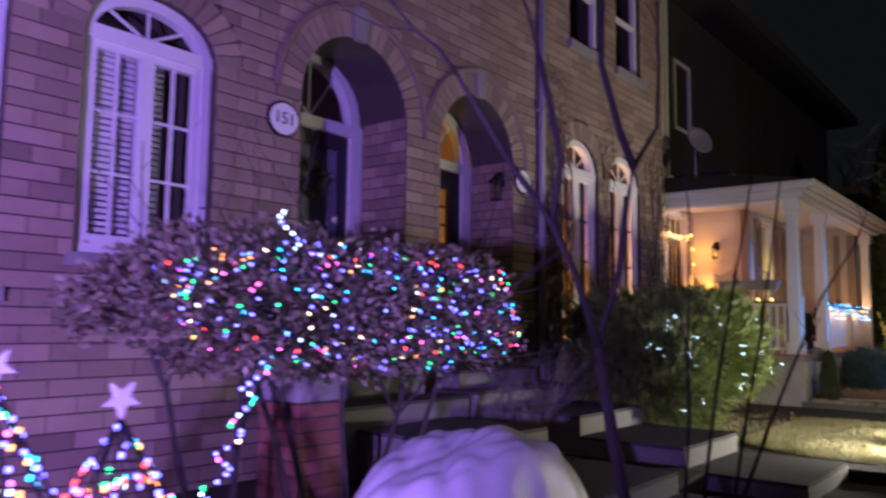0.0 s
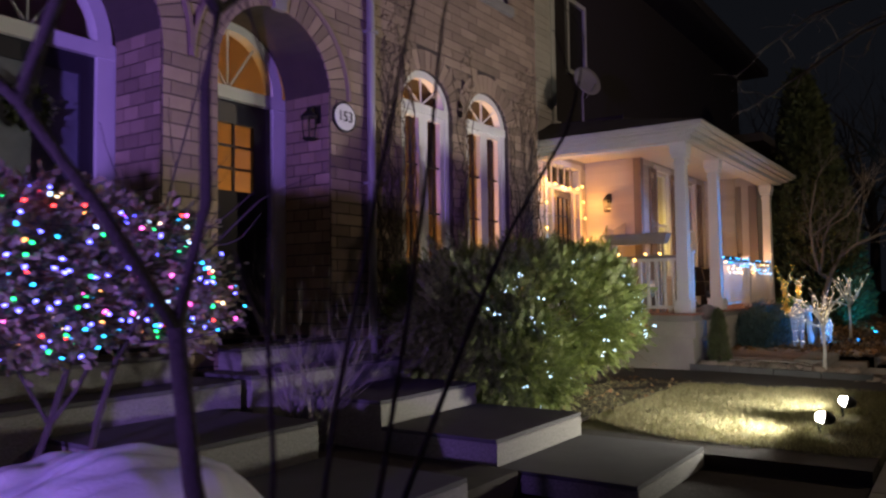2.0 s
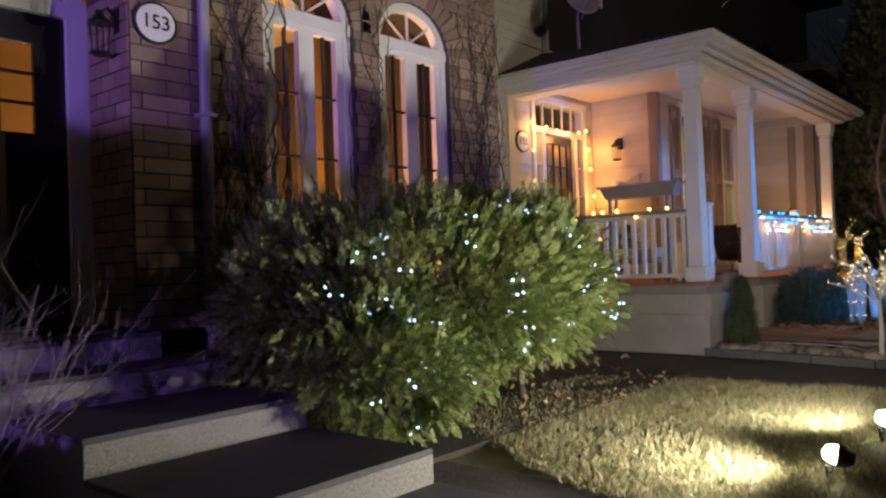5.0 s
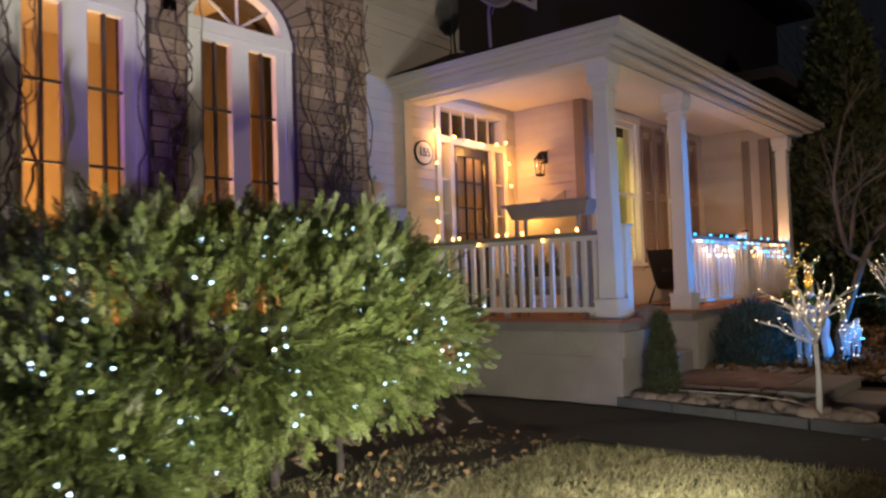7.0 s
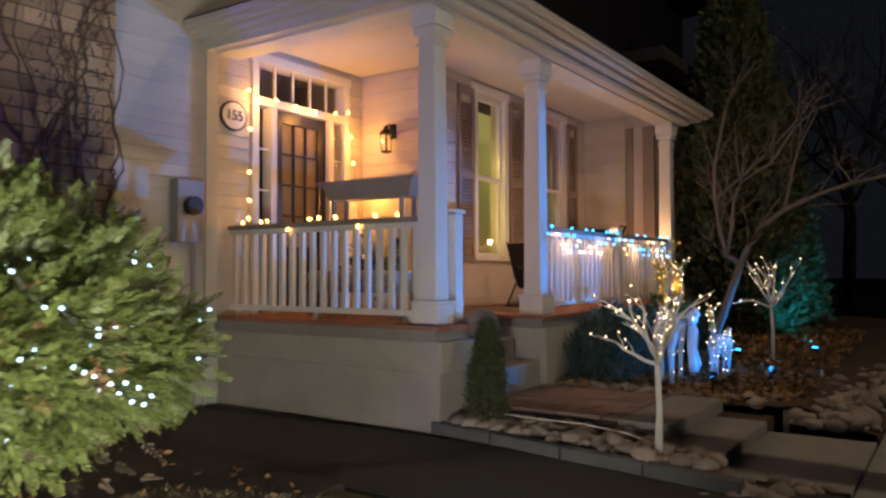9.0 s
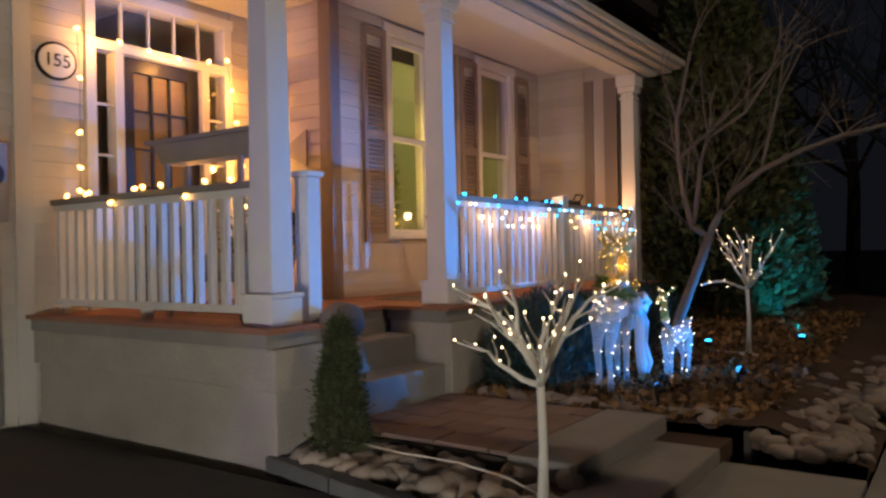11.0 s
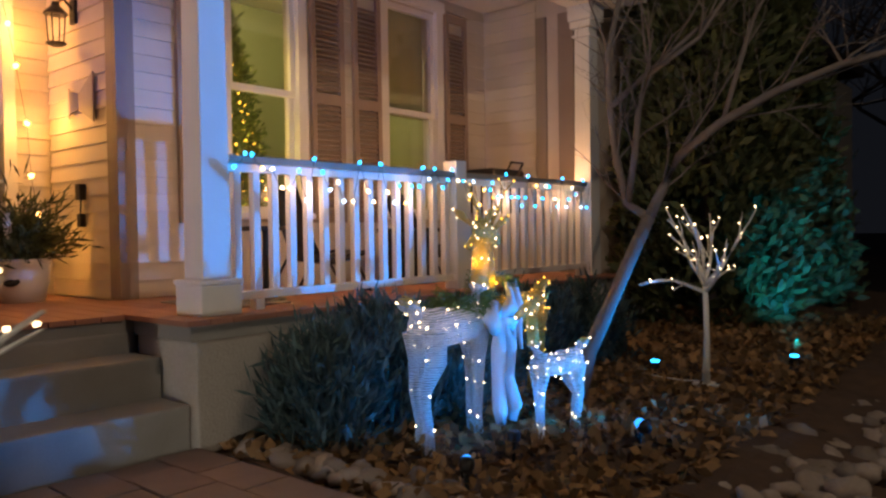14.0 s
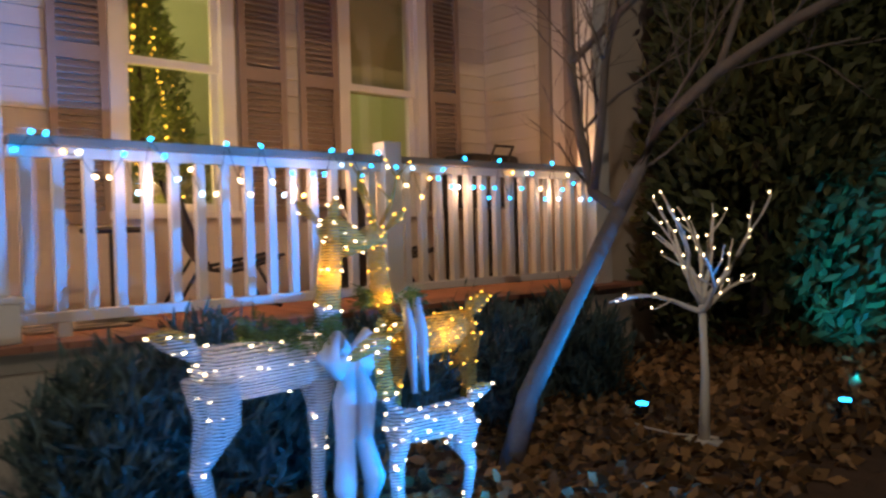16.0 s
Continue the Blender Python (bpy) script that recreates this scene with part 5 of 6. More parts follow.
# ---- white twig trees with lights ----
def twig_tree(x, y, z, fork, height, spread, seed, label):
    random.seed(seed)
    t = thing("twig_tree", (x, y, z), label, "decoration", "lit twig trees")
    part("base_plate", bevelled(boxes((x - 0.09, x + 0.09, y - 0.035, y + 0.035, z, z + 0.015), (x - 0.035, x + 0.035, y - 0.09, y + 0.09, z + 0.001, z + 0.016)), 0.004), PLASTIC, t)
    part("trunk", tube(bmesh.new(), [(x, y, z), (x + 0.005, y + 0.01, z + fork * 0.5), (x - 0.01, y + 0.02, z + fork)], [0.03, 0.021, 0.019], 9), PLASTIC, t, smooth=True)
    spots = []
    n = 9
    for k in range(n):
        th = 6.2832 * k / n + random.uniform(-0.2, 0.2)
        low = k % 3 == 2
        bm = bmesh.new()
        p = Vector((x - 0.01, y + 0.02, z + fork - (0.04 if low else 0)))
        d = Vector((math.cos(th) * (1.1 if low else 0.75), math.sin(th) * (1.1 if low else 0.75), 0.35 if low else 1.1)).normalized()
        pts = [p]
        L = (height - fork) * random.uniform(0.85, 1.15) * (0.8 if low else 1.0)
        for j in range(6):
            d = (d + Vector((random.gauss(0, 0.2), random.gauss(0, 0.2), random.gauss(-0.12 if j > 3 else 0.12, 0.14)))).normalized()
            pts.append(pts[-1] + d * L * spread / 6)
        tube(bm, pts, [0.0165 - 0.002 * j for j in range(7)], 6)
        for j in (2, 3, 4):
            side = Vector((random.gauss(0, 1), random.gauss(0, 1), random.uniform(0, 0.8))).normalized()
            q = [pts[j], pts[j] + (d + side).normalized() * 0.08, pts[j] + (d * 1.3 + side).normalized() * 0.17]
            tube(bm, q, [0.007, 0.0055, 0.003], 5)
            spots += [q[1], q[2]]
        spots += pts[2:]
        part("branch", bm, PLASTIC, t, smooth=True)
    for p in spots[::2]:
        piece("bulb", bulb_mesh("warm", 0.0052), t, Matrix.Translation(p + Vector((random.gauss(0, 0.008), random.gauss(0, 0.008), 0.012))))
    return t


twig_tree(-1.63, 13.72, 0.07, 0.67, 1.26, 1.0, 3, "white artificial twig tree with warm bulbs among stones")
twig_tree(-1.88, 18.68, 0.21, 0.7, 1.3, 0.95, 8, "white artificial twig tree with warm bulbs in mulch")


# ---- lit deer ----
def deer(x, y, z, yaw, s, antlers, label, bulbs, colour, look_up=1.0):
    """Standing wire deer, one mesh, facing +x before the turn."""
    bm = bmesh.new()
    tube(bm, [(-0.3, 0, 0.62), (-0.27, 0, 0.62), (-0.12, 0, 0.61), (0.05, 0, 0.6), (0.2, 0, 0.62), (0.27, 0, 0.66)], [0.05, 0.1, 0.105, 0.095, 0.105, 0.05], 14)
    tube(bm, [(0.2, 0, 0.66), (0.27, 0, 0.8), (0.29, 0, 0.95), (0.3, 0, 1.06)], [0.085, 0.058, 0.047, 0.045], 12)
    tube(bm, [(0.25, 0, 1.1), (0.31, 0, 1.12), (0.4, 0, 1.08), (0.48, 0, 1.04), (0.5, 0, 1.035)], [0.03, 0.058, 0.045, 0.028, 0.012], 10)
    for sx, sy in ((-0.25, 0.055), (-0.25, -0.055)):
        off = 0.05 if sy > 0 else -0.02
        tube(bm, [(sx, sy, 0.6), (sx + 0.02, sy, 0.45), (sx - 0.07 + off, sy, 0.3), (sx - 0.03 + off, sy, 0.12), (sx - 0.03 + off, sy, 0.0)], [0.075, 0.055, 0.03, 0.024, 0.027], 8)
    for sx, sy in ((0.2, 0.05), (0.2, -0.05)):
        off = 0.05 if sy > 0 else -0.03
        tube(bm, [(sx, sy, 0.6), (sx + off, sy, 0.4), (sx + off, sy, 0.28), (sx + off - 0.01, sy, 0.1), (sx + off, sy, 0.0)], [0.06, 0.04, 0.03, 0.024, 0.027], 8)
    for sy in (1, -1):
        tube(bm, [(0.27, 0.04 * sy, 1.14), (0.24, 0.1 * sy, 1.2), (0.22, 0.13 * sy, 1.23)], [0.012, 0.026, 0.005], 6)
        if antlers:
            a = [(0.29, 0.03 * sy, 1.16), (0.26, 0.08 * sy, 1.27), (0.27, 0.13 * sy, 1.38), (0.33, 0.13 * sy, 1.46)]
            tube(bm, a, [0.012, 0.01, 0.008, 0.004], 6)
            tube(bm, [a[1], (0.34, 0.09 * sy, 1.34)], [0.008, 0.003], 5)
            tube(bm, [a[2], (0.22, 0.17 * sy, 1.45)], [0.007, 0.003], 5)
    tube(bm, [(-0.29, 0, 0.67), (-0.35, 0, 0.73), (-0.42, 0, 0.76), (-0.48, 0, 0.77)], [0.02, 0.045, 0.04, 0.006], 8)
    rot = Matrix.Translation((x, y, z)) @ Matrix.Rotation(radians(yaw), 4, "Z") @ Matrix.Scale(s, 4)
    for v in bm.verts:
        v.co = rot @ v.co
    bm.verts.ensure_lookup_table()
    vs = [v.co.copy() for v in bm.verts]
    cen = rot @ Vector((0, 0, 0.6))
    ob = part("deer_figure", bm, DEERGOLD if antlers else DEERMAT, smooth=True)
    # Figures without antlers: gold above shoulder height, white below.
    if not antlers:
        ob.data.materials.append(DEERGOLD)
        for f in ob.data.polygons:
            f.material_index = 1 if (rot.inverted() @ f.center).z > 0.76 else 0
    tagged(ob, label, "decoration", "lit deer")
    random.shuffle(vs)
    keep = []
    for p in vs:
        if all((p - q).length > 0.052 for q in keep) and p.z > z + 0.02:
            keep.append(p)
        if len(keep) >= bulbs:
            break
    keep.sort(key=lambda p: p.z)
    string_of_lights((x, y, z), "warm white lights wound round the deer figure", [(p.x, p.y, p.z, colour) for p in keep], 0.0056, False)


random.seed(41)
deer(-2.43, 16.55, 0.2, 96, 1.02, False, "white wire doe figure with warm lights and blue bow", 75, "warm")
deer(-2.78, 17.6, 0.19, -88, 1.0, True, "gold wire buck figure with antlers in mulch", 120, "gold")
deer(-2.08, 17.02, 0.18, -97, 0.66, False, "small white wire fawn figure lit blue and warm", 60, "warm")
bow = thing("ribbon_bow", (-2.38, 16.85, 0.8), "pale ribbon bow with long tails on the doe", "ribbon")
bm = bmesh.new()
for sy in (-1, 1):
    tube(bm, [(-2.33, 16.84, 0.84), (-2.31, 16.84 + 0.07 * sy, 0.9), (-2.3, 16.84 + 0.12 * sy, 0.85), (-2.31, 16.84 + 0.07 * sy, 0.79), (-2.33, 16.84, 0.84)], [0.02, 0.045, 0.05, 0.045, 0.02], 8)
part("loop", bm, RIBBON, bow, smooth=True)
for sy in (-1, 1):
    bm = bmesh.new()
    tube(bm, [(-2.32, 16.84 + 0.01 * sy, 0.82), (-2.3, 16.84 + 0.05 * sy, 0.68), (-2.31, 16.84 + 0.045 * sy, 0.5), (-2.28, 16.84 + 0.07 * sy, 0.34), (-2.29, 16.84 + 0.05 * sy, 0.26)], [0.025, 0.045, 0.038, 0.045, 0.03], 8)
    part("tail", bm, RIBBON, bow, smooth=True)



def garland(at, r, n, label):
    """Loose collar of evergreen sprigs round a figure's shoulders."""
    t = thing("garland", at, label, "garland", "deer garlands")
    P, D = [], []
    for k in range(n):
        th = random.uniform(0, 6.2832)
        P.append((at[0] + r * math.cos(th), at[1] + r * math.sin(th), at[2] + random.gauss(0, 0.02)))
        D.append((math.cos(th), math.sin(th), random.gauss(0.1, 0.4)))
    soup("foliage", *fronds(P, D, 0.09, 5, 0.03, 0.005), GARLAND, t)
    return t


garland((-2.43, 16.55, 0.93), 0.06, 60, "green evergreen garland over the white doe's back")
garland((-2.43, 16.7, 0.93), 0.07, 70, "green evergreen garland round the white doe's shoulders")
g = garland((-2.77, 17.37, 1.0), 0.09, 90, "green evergreen collar with white ribbon on the buck")
for dy in (0.0, 0.07):
    part("ribbon_tail", tube(bmesh.new(), [(-2.66, 17.38 + dy, 1.0), (-2.62, 17.38 + dy, 0.85), (-2.64, 17.4 + dy, 0.7), (-2.61, 17.39 + dy, 0.56)], [0.02, 0.03, 0.026, 0.012], 8), RIBBON, g, "pale ribbon tail", smooth=True)

# ---- porch things ----
bench = thing("porch_bench", (-4.9, 14.56, DZ), "low grey cushioned bench on the porch", "bench")
part("seat", bevelled(boxes((-5.5, -4.3, 14.36, 14.76, 1.12, 1.2)), 0.01), GREYWOOD, bench)
part("cushion", bevelled(boxes((-5.48, -4.32, 14.37, 14.75, 1.201, 1.33)), 0.04), PIPE, bench, "grey-blue cushion")
for x in (-5.46, -4.38):
    for y in (14.38, 14.69):
        part("leg", boxes((x, x + 0.05, y, y + 0.05, DZ, 1.119)), GREYWOOD, bench)
pl = thing("raised_planter", (-5.1, 14.9, DZ), "grey wooden trough planter on tall legs", "planter")
bm = boxes((-4.95, -3.88, 14.03, 14.3, 1.99, 2.15))
for v in bm.verts:
    if v.co.z < 2.05:
        v.co.x += 0.06 if v.co.x < -4.4 else -0.06
        v.co.y += 0.04 if v.co.y < 14.1 else -0.04
part("trough", bevelled(bm, 0.006), GREYWOOD, pl)
part("rim", boxes((-4.98, -3.85, 14.0, 14.03, 2.13, 2.16), (-4.98, -3.85, 14.301, 14.33, 2.13, 2.16)), GREYWOOD, pl)
for x in (-4.82, -4.02):
    for y in (14.07, 14.25):
        part("leg", boxes((x - 0.016, x + 0.016, y - 0.016, y + 0.016, DZ, 1.988)), GREYWOOD, pl)


def sling_chair(x, y, yaw, label):
    t = thing("folding_chair", (x, y, DZ), label, "chair", "porch chairs")
    rot = Matrix.Translation((x, y, DZ)) @ Matrix.Rotation(radians(yaw), 4, "Z")

    def put(bm, name, m):
        for v in bm.verts:
            v.co = rot @ v.co
        part(name, bm, m, t, smooth=name != "seat")
    bm = bmesh.new()
    prof = [(-0.36, 0.78), (-0.3, 0.6), (-0.22, 0.36), (-0.16, 0.25), (-0.05, 0.23), (0.12, 0.27), (0.26, 0.31)]
    for w in ((0, -0.012), ):
        rows = [[bm.verts.new((px, yy, pz + dz)) for yy in (-0.22, 0.22) for dz in (0, -0.018)] for px, pz in prof]
        for a, b in zip(rows, rows[1:]):
            bm.faces.new((a[0], a[2], b[2], b[0]))
            bm.faces.new((a[1], b[1], b[3], a[3]))
            bm.faces.new((a[0], b[0], b[1], a[1]))
            bm.faces.new((a[2], a[3], b[3], b[2]))
    put(bm, "seat", BLACK)
    for sy in (-0.23, 0.23):
        put(tube(bmesh.new(), [(-0.37, sy, 0.8), (-0.22, sy, 0.36), (-0.15, sy, 0.24), (0.28, sy, 0.32)], 0.012), "side_rail", BLACK)
        put(tube(bmesh.new(), [(-0.2, sy, 0.3), (-0.38, sy, 0.0)], 0.011), "leg", BLACK)
        put(tube(bmesh.new(), [(0.1, sy, 0.28), (0.25, sy, 0.0)], 0.011), "leg", BLACK)
    for px, pz in ((-0.38, 0.012), (0.25, 0.012)):
        put(tube(bmesh.new(), [(px, -0.23, pz), (px, 0.23, pz)], 0.011), "crossbar", BLACK)


sling_chair(-4.3, 17.3, 76, "black sling folding chair facing the steps")
sling_chair(-4.5, 18.75, 70, "black sling folding chair near the far rail")

# fish-tail plaque, socket box, planter pot with bears, mat
fish = thing("wall_plaque", (-5.5, SY - 0.03, 2.35), "grey metal fish-tail wall plaque on clapboards", "plaque")
bm = bmesh.new()
n = 8
A = [bm.verts.new((-5.72 + 0.02 * k, SY - 0.035 - 0.03 * math.sin(k / n * 3.14), 2.45 - 0.007 * k)) for k in range(n + 1)]
B = [bm.verts.new((-5.72 + 0.02 * k, SY - 0.035 - 0.03 * math.sin(k / n * 3.14), 2.22 + 0.007 * k)) for k in range(n + 1)]
for k in range(n):
    bm.faces.new((A[k], A[k + 1], B[k + 1], B[k]))
C = [bm.verts.new(p) for p in ((-5.3, SY - 0.05, 2.52), (-5.3, SY - 0.05, 2.16))]
bm.faces.new((A[n], C[0], C[1], B[n]))
got = bmesh.ops.extrude_face_region(bm, geom=bm.faces[:])
for v in got["geom"]:
    if isinstance(v, bmesh.types.BMVert):
        v.co.y += 0.012
part("tail_shape", bm, PIPE, fish)
sock = thing("socket_box", (-5.53, SY - 0.03, 1.55), "black outdoor socket with hanging plug", "socket")
part("box", bevelled(boxes((-5.57, -5.49, SY - 0.075, SY - 0.026, 1.6, 1.72)), 0.006), BLACK, sock)
part("plug", bevelled(boxes((-5.56, -5.5, SY - 0.07, SY - 0.03, 1.4, 1.5)), 0.006), BLACK, sock)
part("cord", tube(bmesh.new(), [(-5.53, SY - 0.05, 1.6), (-5.53, SY - 0.055, 1.5)], 0.006), BLACK, sock)
pot = thing("bear_planter", (-5.5, 15.55, DZ), "white pot with black bear motifs and winter greens", "planter")
part("pot", lathe(bmesh.new(), (-5.5, 15.55, DZ), [(0.14, 0.0), (0.17, 0.15), (0.185, 0.29), (0.19, 0.3), (0.17, 0.3), (0.165, 0.26)], 28), WHITE, pot, smooth=True)
bm = bmesh.new()
ball(bm, (-5.385, 15.43, DZ + 0.14), 0.045, 2, 0, (1.1, 1.1, 0.6))
ball(bm, (-5.36, 15.46, DZ + 0.15), 0.022, 1, 0, (1, 1, 0.9))
part("bear_motif", bm, BLACK, pot)
P = [(-5.5 + random.gauss(0, 0.12), 15.55 + random.gauss(0, 0.12), DZ + 0.3 + abs(random.gauss(0, 0.16))) for k in range(420)]
soup("greenery", *leaf_quads(P, [((p[0] + 5.5) * 4, (p[1] - 15.55) * 4, 0.5) for p in P], 0.13, 0.009, 5, 0.03), CONIFER, pot)
bm = bmesh.new()
for k in range(6):
    th = math.pi * k / 6
    d = Vector((0.5 * math.cos(th), -0.5 * math.cos(th), math.sin(th))) * 0.1
    c = Vector((-5.36, 15.42, DZ + 0.52))
    tube(bm, [c - d, c + d], 0.006, 5)
    for s in (-1, 1):
        tube(bm, [c + d * 0.6 * s, c + d * 0.85 * s + Vector((0.02, -0.02, 0.02))], 0.004, 4)
part("snowflake", bm, WHITE, pot, "white glitter snowflake")
mat_ = thing("door_mat", (-4.05, 15.8, DZ), "patterned grey woven mat on the deck", "mat")
part("mat", bevelled(boxes((-4.5, -3.74, 16.02, 16.5, DZ + 0.001, DZ + 0.014)), 0.004), GREYWOOD, mat_)
for k in range(5):
    part("stripe", boxes((-4.45 + k * 0.15, -4.4 + k * 0.15, 16.04, 16.48, DZ + 0.0141, DZ + 0.016)), BLACK, mat_)
tab = thing("side_table", (-4.0, 16.5, DZ), "small round black side table behind the rail", "table")
part("tabletop", lathe(bmesh.new(), (-4.0, 16.5, 1.35), [(0.15, 0.0), (0.16, 0.01), (0.16, 0.022), (0.15, 0.03)], 24), BLACK, tab, smooth=True)
part("column", tube(bmesh.new(), [(-4.0, 16.5, DZ + 0.03), (-4.0, 16.5, 1.35)], 0.02, 8), BLACK, tab)
part("base", lathe(bmesh.new(), (-4.0, 16.5, DZ), [(0.13, 0.0), (0.13, 0.015), (0.03, 0.03)], 20), BLACK, tab)
crate = thing("storage_box", (-4.35, 18.3, DZ), "black storage box standing on the porch deck", "box")
part("body", bevelled(boxes((-4.55, -4.15, 18.12, 18.42, DZ, 1.32)), 0.015), BLACK, crate)
part("lid", bevelled(boxes((-4.57, -4.13, 18.1, 18.44, 1.321, 1.36)), 0.01), BLACK, crate)
grill = thing("barbecue", (-4.35, 19.6, DZ), "small black barbecue with curved handle behind the rail", "barbecue")
part("body", bevelled(boxes((-4.55, -4.15, 19.25, 19.85, 1.5, 1.8)), 0.03), BLACK, grill)
part("lid", bevelled(boxes((-4.53, -4.17, 19.27, 19.83, 1.801, 1.93)), 0.05), BLACK, grill)
part("handle", tube(bmesh.new(), [(-4.15, 19.45, 1.86), (-4.08, 19.45, 1.98), (-4.08, 19.65, 1.98), (-4.15, 19.65, 1.86)], 0.013), BLACK, grill)
for x in (-4.5, -4.2):
    for y in (19.3, 19.8):
        part("leg", boxes((x - 0.015, x + 0.015, y - 0.015, y + 0.015, DZ, 1.499)), BLACK, grill)

# electricity meter and satellite dish
me_ = thing("electric_meter", (SX + 0.03, 13.37, 1.85), "grey meter box with round glass on siding", "meter")
part("box", bevelled(boxes((SX + 0.026, SX + 0.15, 13.22, 13.52, 1.6, 2.2)), 0.01), PIPE, me_)
bm = bmesh.new()
tube(bm, [(SX + 0.15, 13.37, 1.95), (SX + 0.22, 13.37, 1.95)], 0.09, 18)
part("dial", bm, BLACK, me_)
part("conduit", tube(bmesh.new(), [(SX + 0.08, 13.45, 0.05), (SX + 0.08, 13.45, 1.6)], 0.025), PIPE, me_)
dish = thing("satellite_dish", (-5.45, 14.62, 4.3), "grey satellite dish on the porch roof edge", "dish")
bm = bmesh.new()
c, ax = Vector((-5.45, 14.62, 4.95)), Vector((0.75, -0.45, 0.35)).normalized()
a = ax.cross(Vector((0, 0, 1))).normalized()
b = ax.cross(a)
rings = [[bm.verts.new(c + (a * math.cos(6.2832 * k / 24) * 0.9 + b * math.sin(6.2832 * k / 24)) * r + ax * (r * r * 0.7 - off)) for k in range(24)] for r, off in ((0.02, 0), (0.12, 0), (0.22, 0), (0.3, 0), (0.3, 0.015), (0.2, 0.015), (0.02, 0.015))]
for p, q in zip(rings, rings[1:]):
    for k in range(24):
        bm.faces.new((p[k], p[(k + 1) % 24], q[(k + 1) % 24], q[k]))
part("reflector", bm, PIPE, dish, smooth=True)
part("mast", tube(bmesh.new(), [c - ax * 0.03, c - ax * 0.12 - Vector((0, 0, 0.2)), (-5.55, 14.7, 4.28)], 0.022), PIPE, dish)
part("feed_arm", tube(bmesh.new(), [c - b * -0.0 + Vector((0, 0, -0.28)), c + ax * 0.32 - Vector((0, 0, 0.2))], 0.012), PIPE, dish)
for y0 in (12.6, 16.9):
    t = tagged(thing("window_10", (SX, y0, 6.2), "dark upper window of the timber house", "window"), kind="structure")
    part("window_frame", boxes((SX + 0.003, SX + 0.06, y0, y0 + 0.1, 5.9, 7.6), (SX + 0.003, SX + 0.06, y0 + 0.9, y0 + 1.0, 5.9, 7.6), (SX + 0.003, SX + 0.06, y0 + 0.1, y0 + 0.9, 7.5, 7.6), (SX + 0.003, SX + 0.06, y0 + 0.1, y0 + 0.9, 5.9, 6.0), (SX + 0.003, SX + 0.05, y0 + 0.1, y0 + 0.9, 6.72, 6.78)), WHITE, t) if y0 < 16 else None
    if y0 < 16:
        part("pane", boxes((SX + 0.03, SX + 0.034, y0 + 0.1, y0 + 0.9, 6.0, 7.5)), GLASS, t)
    else:
        for q in (-6.9, ):
            part("window_frame", boxes((q + 0.003, q + 0.06, y0, y0 + 0.1, 5.9, 7.6), (q + 0.003, q + 0.06, y0 + 0.9, y0 + 1.0, 5.9, 7.6), (q + 0.003, q + 0.06, y0 + 0.1, y0 + 0.9, 7.5, 7.6), (q + 0.003, q + 0.06, y0 + 0.1, y0 + 0.9, 5.9, 6.0)), WHITE, t)
            part("pane", boxes((q + 0.03, q + 0.034, y0 + 0.1, y0 + 0.9, 6.0, 7.5)), GLASS, t)

# strings of lights on door, rails; tree indoors
door_spots = [(-6.02, 14.1, 1.87), (-6.02, 14.11, 2.06), (-6.02, 14.11, 2.35), (-6.02, 14.12, 2.8), (-6.02, 14.1, 3.2), (-6.02, 14.48, 3.17), (-6.02, 14.77, 3.15), (-6.02, 15.08, 3.14), (-6.02, 15.42, 3.18), (-6.02, 15.64, 3.23),
              (-6.02, 15.69, 2.94), (-6.02, 15.74, 2.63), (-6.0, 15.8, 2.2), (-6.0, 15.82, 1.8), (-5.95, 15.85, 1.5), (-5.9, 15.8, 1.2)]
string_of_lights((-6.0, 14.9, 2.0), "amber globe lights strung round the porch door", [(*p, "amber") for p in door_spots], 0.021)
string_of_lights((-4.9, 13.9, 1.76), "amber globe lights along the side rail", [(-5.9 + 0.22 * k + random.uniform(-0.05, 0.05), 13.9 + random.uniform(-0.03, 0.05), 1.812 - 0.09 * (k % 4 == 3), "amber") for k in range(10)], 0.018)
sp = []
for k in range(64):
    y = 15.95 + 4.1 * k / 63
    drop = random.choice((-0.02, 0.06, 0.12, 0.17, 0.24))
    sp.append((-3.53 + random.uniform(-0.015, 0.015), y, 1.775 - drop, random.choice(("cyan", "cyan", "warm", "amber", "white")) if drop > 0 else "cyan"))
string_of_lights((-3.54, 17.9, 1.7), "icicle string of blue and warm bulbs on the rail", sp, 0.0125)
xt = conifer(-5.7, 17.28, 0.88, 2.4, 0.5, 900, "green christmas tree glowing behind the window", HEDGE, "christmas_tree", 0.09, 0.012, 9)
tagged(xt, category="tree")
string_of_lights((-5.7, 17.28, 0.9), "gold lights wound round the indoor christmas tree", [(-5.7 + 0.52 * (1 - k / 190) ** 0.7 * math.cos(k * 0.9), 17.28 + 0.52 * (1 - k / 190) ** 0.7 * math.sin(k * 0.9), 0.95 + 2.3 * k / 190, "gold") for k in range(188)], 0.013, False)
# inner blinds
for o, z0 in ((W2, 2.5), ):
    tagged(part("roller_blind", boxes((-5.21, -5.2, o[0] + 0.02, o[1] - 0.02, z0, o[3] - 0.01)), ROOMGREEN), "olive roller blind half drawn inside the window", "blind")


